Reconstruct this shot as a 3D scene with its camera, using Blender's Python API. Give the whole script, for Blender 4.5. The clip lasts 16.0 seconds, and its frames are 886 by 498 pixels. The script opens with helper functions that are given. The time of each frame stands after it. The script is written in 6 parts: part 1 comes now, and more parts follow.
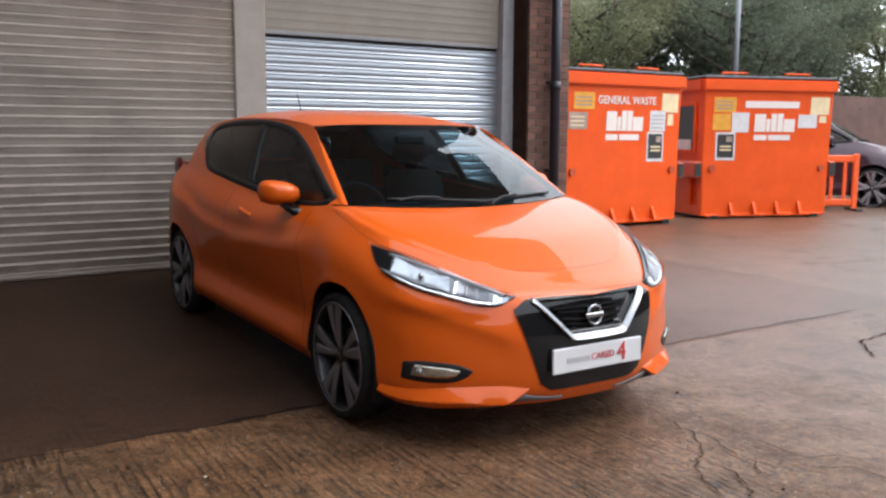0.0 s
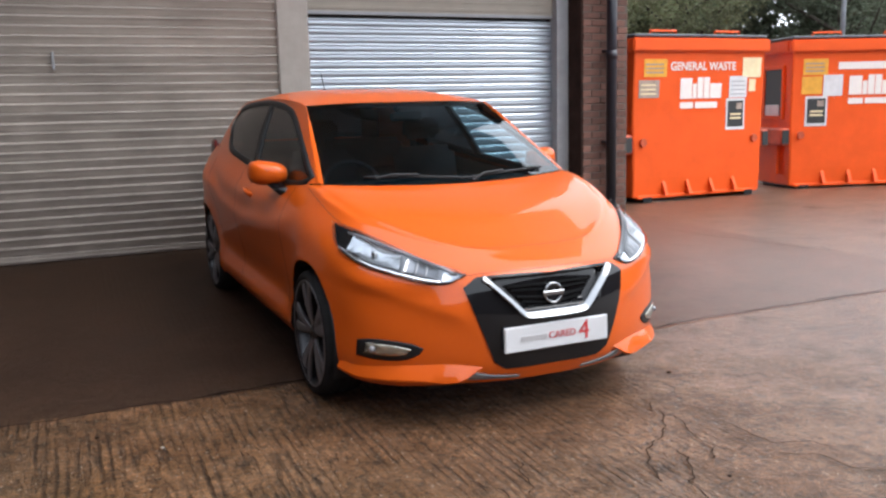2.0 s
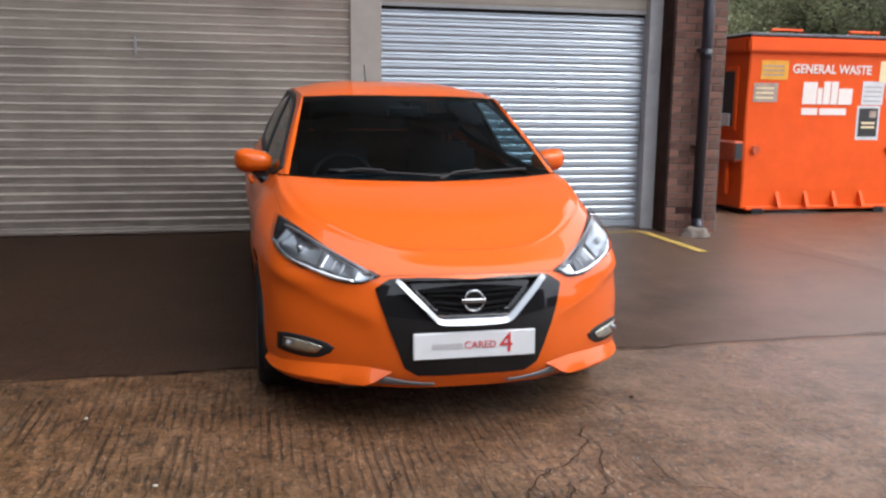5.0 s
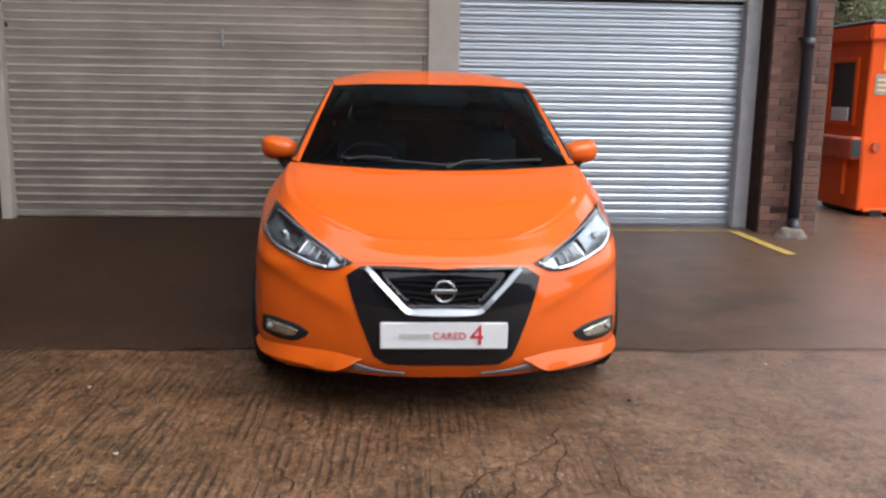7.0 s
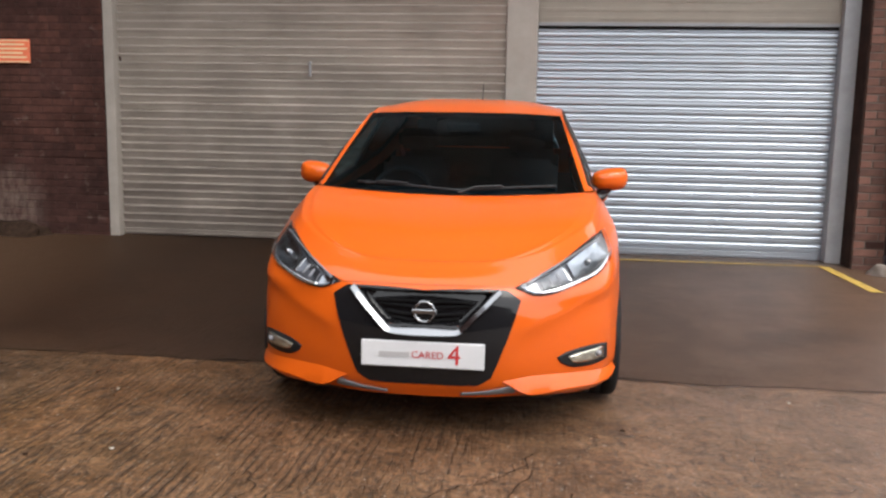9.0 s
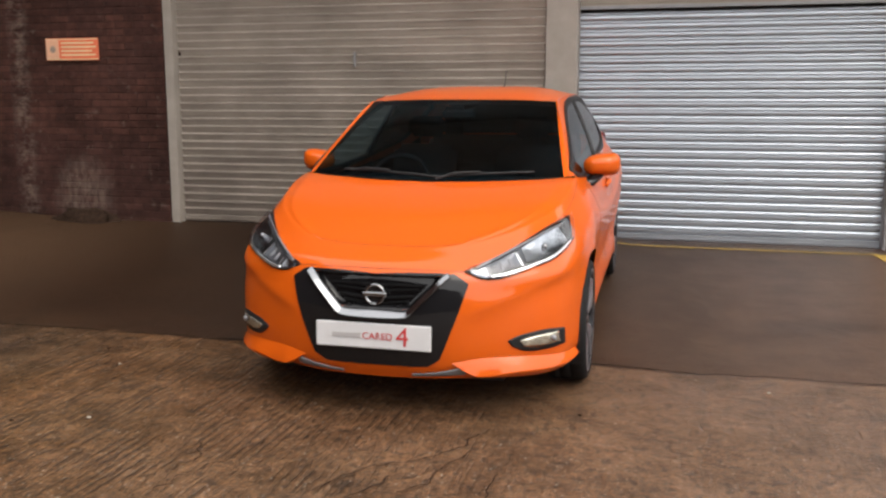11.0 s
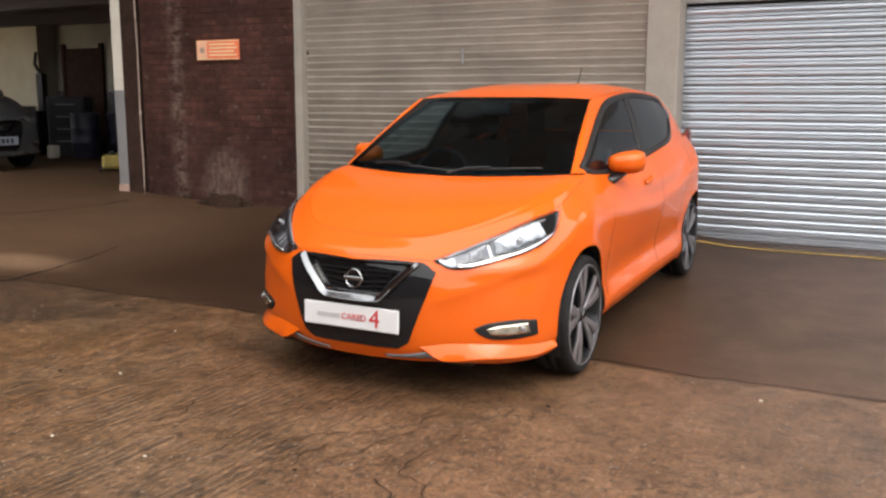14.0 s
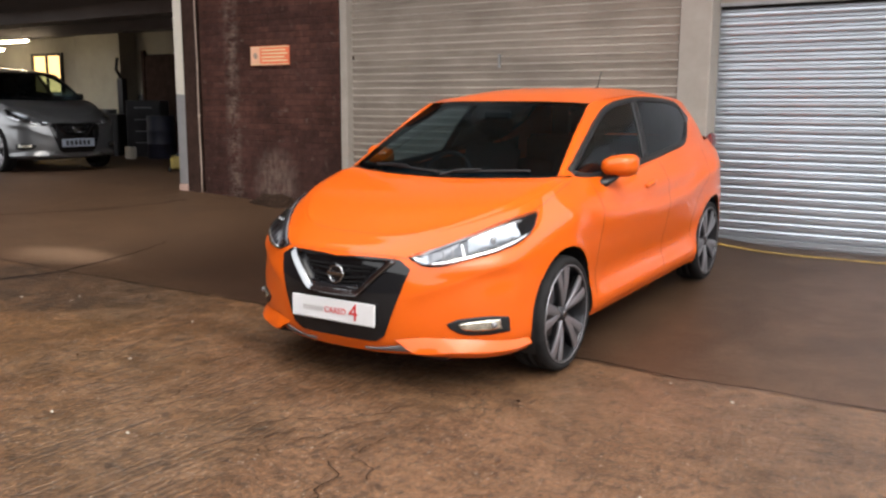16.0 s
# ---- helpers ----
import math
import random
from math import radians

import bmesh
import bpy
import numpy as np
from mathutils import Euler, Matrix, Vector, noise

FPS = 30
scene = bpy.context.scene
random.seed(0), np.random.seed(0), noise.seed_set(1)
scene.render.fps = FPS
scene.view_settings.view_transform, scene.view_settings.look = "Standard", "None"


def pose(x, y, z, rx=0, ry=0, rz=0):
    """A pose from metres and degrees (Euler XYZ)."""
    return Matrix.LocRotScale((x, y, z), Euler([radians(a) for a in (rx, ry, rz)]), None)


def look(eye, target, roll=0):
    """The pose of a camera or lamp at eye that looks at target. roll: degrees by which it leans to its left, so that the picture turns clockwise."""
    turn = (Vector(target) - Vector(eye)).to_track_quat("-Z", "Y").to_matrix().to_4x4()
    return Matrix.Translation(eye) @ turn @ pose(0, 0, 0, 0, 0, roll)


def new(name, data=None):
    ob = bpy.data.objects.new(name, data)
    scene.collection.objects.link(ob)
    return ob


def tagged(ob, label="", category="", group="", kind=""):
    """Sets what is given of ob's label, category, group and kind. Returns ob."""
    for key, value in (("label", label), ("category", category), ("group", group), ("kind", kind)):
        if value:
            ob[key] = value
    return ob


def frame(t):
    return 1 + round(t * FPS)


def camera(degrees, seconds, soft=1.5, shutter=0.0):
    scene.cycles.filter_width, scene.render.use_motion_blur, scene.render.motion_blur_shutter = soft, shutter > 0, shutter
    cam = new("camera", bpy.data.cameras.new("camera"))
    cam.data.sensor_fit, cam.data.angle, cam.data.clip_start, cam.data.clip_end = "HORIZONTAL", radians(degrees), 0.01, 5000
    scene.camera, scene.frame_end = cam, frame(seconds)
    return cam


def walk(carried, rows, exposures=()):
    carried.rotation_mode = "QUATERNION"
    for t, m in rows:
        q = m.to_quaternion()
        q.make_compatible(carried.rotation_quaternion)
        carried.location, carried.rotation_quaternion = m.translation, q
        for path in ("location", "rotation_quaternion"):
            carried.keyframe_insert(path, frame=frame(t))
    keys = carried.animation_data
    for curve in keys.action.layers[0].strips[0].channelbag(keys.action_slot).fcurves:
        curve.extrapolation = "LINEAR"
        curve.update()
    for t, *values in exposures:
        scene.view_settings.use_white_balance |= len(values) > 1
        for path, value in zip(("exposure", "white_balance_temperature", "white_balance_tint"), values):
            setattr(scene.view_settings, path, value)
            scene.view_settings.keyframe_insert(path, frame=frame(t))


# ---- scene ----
cam = camera(54.3, 16.0, soft=2.5)
METRES, EYE, TILT, LEAN, TURN = 5.498, 1.38, 0.0, 0.0, -32.4
ROWS = [
    (0.0, 0.0, 0.0, 0.0, 0.03, -7.62, -0.24),
    (0.5, 0.0376, -0.0027, 0.0015, 2.9, -8.91, -0.09),
    (1.0, 0.0671, 0.0014, -0.0018, 4.32, -9.12, -0.16),
    (1.5, 0.0959, 0.0119, -0.0009, 5.89, -9.34, 0.72),
    (2.0, 0.1318, 0.0123, 0.0013, 7.81, -9.27, 1.48),
    (2.5, 0.1638, 0.0187, 0.0011, 9.77, -10.06, 0.45),
    (3.0, 0.1922, 0.0304, -0.0015, 12.05, -10.09, 0.07),
    (3.5, 0.2293, 0.0404, 0.0025, 14.53, -9.72, 0.98),
    (4.0, 0.2655, 0.0492, 0.0044, 16.58, -9.65, -0.1),
    (6.5, 0.3901, 0.1267, -0.0013, 25.85, -9.66, -0.2),
    (7.0, 0.4292, 0.1402, -0.0006, 29.39, -10.16, -0.91),
    (7.5, 0.4558, 0.1517, -0.0027, 31.46, -8.85, -0.67),
    (8.0, 0.4808, 0.1672, -0.0, 32.98, -8.6, -1.94),
    (8.5, 0.5135, 0.1812, -0.0, 36.65, -8.37, -0.73),
    (9.0, 0.5403, 0.1928, -0.001, 38.94, -8.4, -1.04),
    (9.5, 0.5629, 0.2112, -0.004, 40.15, -9.2, -0.42),
    (12.0, 0.6954, 0.3009, 0.0023, 50.87, -9.07, -0.06),
    (12.5, 0.7148, 0.3217, 0.0013, 52.75, -9.11, 0.26),
    (13.0, 0.7316, 0.3452, 0.0043, 54.28, -9.54, -0.14),
    (13.5, 0.7599, 0.3695, 0.0044, 56.94, -9.91, 0.48),
    (14.0, 0.7858, 0.3857, 0.0037, 59.36, -9.68, -0.22),
    (14.5, 0.8005, 0.4044, 0.0022, 59.87, -9.23, 0.75),
    (15.0, 0.8164, 0.4216, 0.006, 60.31, -9.76, 0.54),
    (15.5, 0.8426, 0.4421, 0.0045, 62.34, -9.99, -0.24),
    (16.0, 0.8575, 0.4521, 0.0054, 64.91, -9.51, -0.2),
]
walk(cam, [(t, pose(0, 0, EYE, TILT, LEAN, TURN) @ pose(METRES * x, METRES * y, METRES * z, 90 + pitch, roll, yaw)) for t, x, y, z, yaw, pitch, roll in ROWS],
     [(0.0, 1.30, 6300, 10), (0.5, 1.30, 6300, 10), (1.0, 1.50, 6250, 10), (2.5, 1.38, 6200, 10), (4.2, 1.34, 6200, 10), (7.0, 1.33, 6350, 10), (8.0, 1.45, 6450, 10), (9.7, 1.31, 6900, 11),
      (12.0, 1.16, 7150, 12), (13.2, 1.30, 7100, 12), (14.2, 1.54, 7050, 11), (16.0, 1.55, 6900, 11)])

# ---- light ----
SKY = 0.14
world = bpy.data.worlds.new("sky")
scene.world = world
world.use_nodes = True
wn, wl = world.node_tree.nodes, world.node_tree.links
sky = wn.new("ShaderNodeTexSky")
sky.sky_type = "NISHITA"
sky.sun_disc = False
sky.sun_elevation, sky.sun_rotation = radians(54), radians(127)
sky.air_density, sky.dust_density, sky.ozone_density = 1.0, 6.0, 1.0
# an overcast sky: most of the blue is taken out
grey = wn.new("ShaderNodeHueSaturation")
grey.inputs["Saturation"].default_value = 0.22
wl.new(sky.outputs[0], grey.inputs["Color"])
cloud = wn.new("ShaderNodeMix")  # an even cloud cover over the clear sky
cloud.data_type = "RGBA"
cloud.inputs["Factor"].default_value = 0.7
cloud.inputs["B"].default_value = (9.2, 9.7, 10.4, 1)
wl.new(grey.outputs[0], cloud.inputs["A"])
wl.new(cloud.outputs["Result"], wn["Background"].inputs["Color"])
wn["Background"].inputs["Strength"].default_value = SKY
sun = new("sun", bpy.data.lights.new("sun", "SUN"))
sun.data.energy, sun.data.angle, sun.data.color = 0.6, radians(40), (1.0, 0.96, 0.90)
sun.matrix_world = look((8, -6, 14), (0, 0, 0))


# ---- materials ----
def mat(name, colour, rough=0.5, metal=0.0, vary=0.0, scale=4.0, bump=0.0, bump_scale=60.0, coat=0.0, coords="Object", rough_vary=0.0, colour2=None, per_object=0.0, spec=0.5):
    m = bpy.data.materials.new(name)
    m.use_nodes = True
    n, l = m.node_tree.nodes, m.node_tree.links
    b = n["Principled BSDF"]
    b.inputs["Roughness"].default_value = rough
    b.inputs["Metallic"].default_value = metal
    b.inputs["Coat Weight"].default_value = coat
    b.inputs["Coat Roughness"].default_value = 0.03
    b.inputs["Specular IOR Level"].default_value = spec
    b.inputs["Base Color"].default_value = (*colour, 1)
    tc = n.new("ShaderNodeTexCoord")
    src = n.new("ShaderNodeNewGeometry").outputs["Position"] if coords == "World" else tc.outputs[coords]
    if vary or colour2 or rough_vary:
        big = n.new("ShaderNodeTexNoise")
        big.inputs["Scale"].default_value = scale
        big.inputs["Detail"].default_value = 8
        big.inputs["Roughness"].default_value = 0.65
        l.new(src, big.inputs["Vector"])
        ramp = n.new("ShaderNodeMapRange")
        ramp.inputs["From Min"].default_value, ramp.inputs["From Max"].default_value = 0.3, 0.7
        l.new(big.outputs["Fac"], ramp.inputs["Value"])
        mix = n.new("ShaderNodeMix")
        mix.data_type = "RGBA"
        dark = colour2 or tuple(c * (1 - vary) for c in colour)
        mix.inputs["A"].default_value = (*dark, 1)
        mix.inputs["B"].default_value = (*[min(1, c * (1 + vary * 0.5)) for c in colour], 1)
        l.new(ramp.outputs[0], mix.inputs["Factor"])
        out = mix.outputs["Result"]
        if per_object:
            info = n.new("ShaderNodeObjectInfo")
            hsv = n.new("ShaderNodeHueSaturation")
            mr = n.new("ShaderNodeMapRange")
            mr.inputs["To Min"].default_value, mr.inputs["To Max"].default_value = 1 - per_object, 1 + per_object
            l.new(info.outputs["Random"], mr.inputs["Value"])
            l.new(mr.outputs[0], hsv.inputs["Value"])
            l.new(out, hsv.inputs["Color"])
            out = hsv.outputs["Color"]
        l.new(out, b.inputs["Base Color"])
        if rough_vary:
            rr = n.new("ShaderNodeMapRange")
            rr.inputs["To Min"].default_value, rr.inputs["To Max"].default_value = max(0.02, rough - rough_vary), min(1, rough + rough_vary)
            l.new(ramp.outputs[0], rr.inputs["Value"])
            l.new(rr.outputs[0], b.inputs["Roughness"])
    if bump:
        fine = n.new("ShaderNodeTexNoise")
        fine.inputs["Scale"].default_value = bump_scale
        fine.inputs["Detail"].default_value = 6
        l.new(src, fine.inputs["Vector"])
        bp = n.new("ShaderNodeBump")
        bp.inputs["Strength"].default_value = bump
        bp.inputs["Distance"].default_value = 0.01
        l.new(fine.outputs["Fac"], bp.inputs["Height"])
        l.new(bp.outputs[0], b.inputs["Normal"])
    return m


def glass(name, tint, ior, rough=0.02):
    """Tinted thin glass: a see-through film that mirrors more and more to its grazing angles, alike from both sides."""
    m = bpy.data.materials.new(name)
    m.use_nodes = True
    n, l = m.node_tree.nodes, m.node_tree.links
    n.remove(n["Principled BSDF"])
    see = n.new("ShaderNodeBsdfTransparent")
    see.inputs["Color"].default_value = (*tint, 1)
    gloss = n.new("ShaderNodeBsdfGlossy")
    gloss.inputs["Roughness"].default_value = rough
    tilt = n.new("ShaderNodeLayerWeight")
    tilt.inputs["Blend"].default_value = 0.5
    steep = n.new("ShaderNodeMath")
    steep.operation = "POWER"
    l.new(tilt.outputs["Facing"], steep.inputs[0])
    steep.inputs[1].default_value = 5.0
    fres = n.new("ShaderNodeMapRange")
    fres.inputs["To Min"].default_value = ((ior - 1) / (ior + 1)) ** 2
    l.new(steep.outputs[0], fres.inputs["Value"])
    mx = n.new("ShaderNodeMixShader")
    l.new(fres.outputs[0], mx.inputs[0])
    l.new(see.outputs[0], mx.inputs[1])
    l.new(gloss.outputs[0], mx.inputs[2])
    l.new(mx.outputs[0], n["Material Output"].inputs["Surface"])
    return m


def glow(name, colour, power):
    m = bpy.data.materials.new(name)
    m.use_nodes = True
    b = m.node_tree.nodes["Principled BSDF"]
    b.inputs["Emission Color"].default_value = (*colour, 1)
    b.inputs["Emission Strength"].default_value = power
    b.inputs["Base Color"].default_value = (*colour, 1)
    return m


def ground_mat(name, brown, moss, grey, groove, film, dry, patchy, shine=0.4):
    """Stained concrete. groove: how deep and dark the tamped grooves are; film: how far the rain's wet gloss reaches to
    the open east side, where sky light is also put into the base colour.
    """
    m = bpy.data.materials.new(name)
    m.use_nodes = True
    n, l = m.node_tree.nodes, m.node_tree.links
    b = n["Principled BSDF"]
    tc = n.new("ShaderNodeTexCoord")
    at = tc.outputs["Object"]

    def noise_at(scale, detail=6.0, src=None, rough=0.6, twist=0.0):
        t = n.new("ShaderNodeTexNoise")
        t.inputs["Scale"].default_value, t.inputs["Detail"].default_value, t.inputs["Roughness"].default_value = scale, detail, rough
        t.inputs["Distortion"].default_value = twist
        l.new(src or at, t.inputs["Vector"])
        return t.outputs["Fac"]

    def ranged(v, a, c, lo, hi):
        r = n.new("ShaderNodeMapRange")
        for k, x in (("From Min", a), ("From Max", c), ("To Min", lo), ("To Max", hi)):
            r.inputs[k].default_value = x
        l.new(v, r.inputs["Value"])
        return r.outputs[0]

    def calc(op, a, c):
        k = n.new("ShaderNodeMath")
        k.operation = op
        for i, v in enumerate((a, c)):
            if isinstance(v, (int, float)):
                k.inputs[i].default_value = v
            else:
                l.new(v, k.inputs[i])
        return k.outputs[0]

    def blend(f, a, c, mode="MIX"):
        k = n.new("ShaderNodeMix")
        k.data_type, k.blend_type = "RGBA", mode
        for sock, v in ((k.inputs["Factor"], f), (k.inputs["A"], a), (k.inputs["B"], c)):
            if isinstance(v, tuple):
                sock.default_value = (*v, 1)
            elif isinstance(v, (int, float)):
                sock.default_value = v
            else:
                l.new(v, sock)
        return k.outputs["Result"]

    def to_grey(v):
        k = n.new("ShaderNodeCombineColor")
        for s in ("Red", "Green", "Blue"):
            l.new(v, k.inputs[s])
        return k.outputs[0]

    def stretched(rz, sx, sy):
        k = n.new("ShaderNodeMapping")
        k.inputs["Rotation"].default_value = (0, 0, radians(rz))
        k.inputs["Scale"].default_value = (sx, sy, 1)
        l.new(at, k.inputs["Vector"])
        return k.outputs[0]

    big, mid, small = noise_at(0.45, 5), noise_at(2.6, 8, rough=0.7), noise_at(55, 6, rough=0.75)
    pits = noise_at(18, 4, rough=0.6)
    furrow = noise_at(1.0, 3, stretched(3, 26, 5.6), 0.60, 0.4)
    ridge = noise_at(1.0, 4, stretched(-6, 21, 15), 0.64)
    sep = n.new("ShaderNodeSeparateXYZ")
    l.new(at, sep.inputs[0])
    # wet also lightens the base colour eastward, standing in for sky light there
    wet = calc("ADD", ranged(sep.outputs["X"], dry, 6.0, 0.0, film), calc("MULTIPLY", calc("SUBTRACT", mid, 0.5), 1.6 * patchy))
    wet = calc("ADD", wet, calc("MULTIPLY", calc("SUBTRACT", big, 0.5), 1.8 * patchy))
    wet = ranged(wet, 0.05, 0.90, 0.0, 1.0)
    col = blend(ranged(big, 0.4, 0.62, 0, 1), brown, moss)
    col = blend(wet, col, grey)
    # lighter concrete to the west, and (oil) a darker patch laid over the apron's edge to soften it
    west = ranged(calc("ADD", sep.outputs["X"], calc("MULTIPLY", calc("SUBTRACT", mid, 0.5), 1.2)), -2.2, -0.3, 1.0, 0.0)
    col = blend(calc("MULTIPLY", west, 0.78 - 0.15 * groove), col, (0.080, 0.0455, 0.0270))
    px, py = calc("DIVIDE", calc("ADD", sep.outputs["X"], 1.95), 0.75), calc("DIVIDE", calc("SUBTRACT", sep.outputs["Y"], 4.35), 0.38)
    bald = calc("ADD", calc("ADD", calc("MULTIPLY", px, px), calc("MULTIPLY", py, py)), calc("MULTIPLY", calc("SUBTRACT", mid, 0.5), 2.0))
    col = blend(ranged(bald, 0.2, 1.2, 0.75 * (1.0 - groove), 0.0), col, (0.185, 0.115, 0.072))
    ox, oy = calc("DIVIDE", calc("ADD", sep.outputs["X"], 0.7), 1.5), calc("DIVIDE", calc("SUBTRACT", sep.outputs["Y"], 3.55), 0.75)
    oil = calc("ADD", calc("ADD", calc("MULTIPLY", ox, ox), calc("MULTIPLY", oy, oy)), calc("MULTIPLY", calc("SUBTRACT", mid, 0.5), 2.2))
    worn = calc("ADD", sep.outputs["Y"], calc("MULTIPLY", calc("SUBTRACT", mid, 0.5), -0.9))
    col = blend(calc("MULTIPLY", ranged(worn, 4.02, 4.45, 0.8 * (1.0 - groove), 0.0), ranged(sep.outputs["X"], -2.5, 0.5, 1.0, 0.35)), col, (0.050, 0.025, 0.0140))
    col = blend(ranged(oil, 0.3, 1.3, 0.75, 0.0), col, (0.030, 0.016, 0.0085))
    dx, dy = calc("DIVIDE", calc("SUBTRACT", sep.outputs["X"], 4.82), 0.42), calc("DIVIDE", calc("SUBTRACT", sep.outputs["Y"], 5.05), 0.20)
    drip = calc("ADD", calc("ADD", calc("MULTIPLY", dx, dx), calc("MULTIPLY", dy, dy)), calc("MULTIPLY", calc("SUBTRACT", mid, 0.5), 2.4))
    # lightens the apron to the east: sky reflection put into its colour
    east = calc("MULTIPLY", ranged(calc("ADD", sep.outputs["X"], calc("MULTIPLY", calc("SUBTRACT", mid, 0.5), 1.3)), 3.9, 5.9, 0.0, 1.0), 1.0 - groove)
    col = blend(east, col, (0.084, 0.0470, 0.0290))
    col = blend(ranged(drip, 0.2, 1.3, 0.35, 0.0), col, (0.017, 0.0105, 0.0075))
    cut = calc("MULTIPLY", ranged(furrow, 0.40, 0.49, 1.0, 0.0), ranged(noise_at(1.3, 3), 0.38, 0.58, 0.3, 1.0))
    fine = noise_at(130, 4, rough=0.7)
    # brushed grooves that run up to the building, broken into short lengths
    brush = n.new("ShaderNodeTexWave")
    brush.bands_direction = "X"
    for k, x in (("Scale", 7.6), ("Distortion", 2.6), ("Detail", 2.0), ("Detail Scale", 1.1), ("Detail Roughness", 0.55)):
        brush.inputs[k].default_value = x
    l.new(stretched(4, 1.0, 0.30), brush.inputs["Vector"])
    comb = calc("MULTIPLY", ranged(brush.outputs["Fac"], 0.05, 0.50, 1.0, 0.0), ranged(noise_at(1.0, 4, stretched(4, 5.5, 2.2)), 0.42, 0.60, 0.0, 1.0))
    comb = calc("MULTIPLY", comb, ranged(sep.outputs["X"], 2.2, 3.4, groove, 0.1 * groove))
    g = calc("MULTIPLY", ranged(small, 0.40, 0.62, 1.0 - 0.42 * max(groove, 0.3), 1.0 + 0.66 * max(groove, 0.3)), ranged(mid, 0.36, 0.64, 0.84 - 0.22 * groove, 1.12 + 0.22 * groove))
    g = calc("MULTIPLY", g, ranged(fine, 0.40, 0.60, 1.0 - 0.30 * max(groove, 0.4), 1.0 + 0.30 * max(groove, 0.4)))
    cut = calc("MULTIPLY", cut, ranged(sep.outputs["X"], 1.9, 3.5, 1.0, 0.08))
    g = calc("MULTIPLY", g, ranged(cut, 0, 1, 1.0, 1.0 - 0.50 * groove))
    g = calc("MULTIPLY", g, ranged(comb, 0, 1, 1.0, 0.46))
    rid = calc("MULTIPLY", ranged(ridge, 0.3, 0.7, -0.36 * groove, 0.46 * groove), ranged(wet, 0, 1, 1.0, 0.45))
    g = calc("MULTIPLY", g, calc("ADD", rid, 1.0))
    g = calc("MULTIPLY", g, ranged(pits, 0.36, 0.46, 1.0 - 0.55 * groove, 1.0))
    g = calc("MULTIPLY", g, ranged(noise_at(38, 3), 0.32, 0.43, 1.0 - 0.62 * max(groove, 0.4), 1.0))
    # hair cracks of the crazed surface, strongest on the open east side
    craze = n.new("ShaderNodeTexVoronoi")
    craze.feature = "DISTANCE_TO_EDGE"
    craze.inputs["Scale"].default_value = 3.4
    bend, add = n.new("ShaderNodeTexNoise"), n.new("ShaderNodeVectorMath")
    bend.inputs["Scale"].default_value, bend.inputs["Detail"].default_value = 5.0, 4
    add.operation = "MULTIPLY_ADD"
    l.new(at, bend.inputs["Vector"])
    l.new(bend.outputs["Color"], add.inputs[0])
    add.inputs[1].default_value = (0.22, 0.22, 0.22)
    l.new(at, add.inputs[2])
    l.new(add.outputs[0], craze.inputs["Vector"])
    hair = calc("MULTIPLY", ranged(craze.outputs["Distance"], 0.004, 0.022, 1.0, 0.0), ranged(noise_at(1.7, 3), 0.50, 0.58, 0.0, 1.0))
    hair = calc("MULTIPLY", hair, ranged(sep.outputs["X"], 0.6, 2.6, 0.05 * groove, 0.50 * groove))
    g = calc("MULTIPLY", g, calc("SUBTRACT", 1.0, hair))
    stones = ranged(noise_at(60, 2), 0.665, 0.70, 0.0, 0.6 * groove)
    col = blend(1.0, col, to_grey(g), "MULTIPLY")
    col = blend(stones, col, (0.45, 0.40, 0.34))
    l.new(col, b.inputs["Base Color"])
    l.new(calc("ADD", ranged(wet, 0, 1, shine * (0.85 - 0.55 * groove), shine), calc("MULTIPLY", east, 0.40)), b.inputs["Specular IOR Level"])
    l.new(calc("ADD", ranged(wet, 0, 1, 0.42 + 0.14 * groove, 0.33), calc("MULTIPLY", small, 0.14)), b.inputs["Roughness"])
    height = calc("SUBTRACT", calc("MULTIPLY", calc("ADD", calc("MULTIPLY", small, 0.003 + 0.004 * groove), calc("MULTIPLY", pits, 0.014 * groove)), ranged(wet, 0, 1, 1.0, 0.75)), calc("MULTIPLY", cut, 0.011 * groove))
    height = calc("SUBTRACT", height, calc("ADD", calc("MULTIPLY", hair, 0.006), calc("MULTIPLY", comb, 0.008)))
    height = calc("ADD", height, calc("MULTIPLY", calc("MULTIPLY", ridge, 0.016 * groove), ranged(wet, 0, 1, 1.0, 0.6)))
    bp = n.new("ShaderNodeBump")
    bp.inputs["Strength"].default_value, bp.inputs["Distance"].default_value = 0.7, 1.0
    l.new(height, bp.inputs["Height"])
    l.new(bp.outputs[0], b.inputs["Normal"])
    return m


ORANGE = mat("orange_paint", (0.52, 0.081, 0.005), 0.4, 0.0, coat=0.56, spec=0.1)
GLOSS_BLACK = mat("gloss_black", (0.008, 0.008, 0.009), 0.07, coat=0.0, spec=0.32)
BLACK = mat("black_plastic", (0.013, 0.013, 0.014), 0.5, vary=0.3, scale=30, spec=0.2)
RUBBER = mat("tyre_rubber", (0.014, 0.0135, 0.014), 0.8, vary=0.4, scale=20, bump=0.2, bump_scale=120, spec=0.12)
CHROME = mat("chrome", (0.25, 0.255, 0.265), 0.14, 1.0)
GRILLE_BLACK = mat("grille_black", (0.006, 0.006, 0.0065), 0.5, spec=0.12)
SILVER = mat("satin_silver", (0.20, 0.20, 0.215), 0.45, 0.5)
LIP_GREY = mat("satin_grey_lip", (0.17, 0.17, 0.18), 0.55, 0.2)
RIM_DARK = mat("rim_dark", (0.022, 0.022, 0.025), 0.3, 0.6)
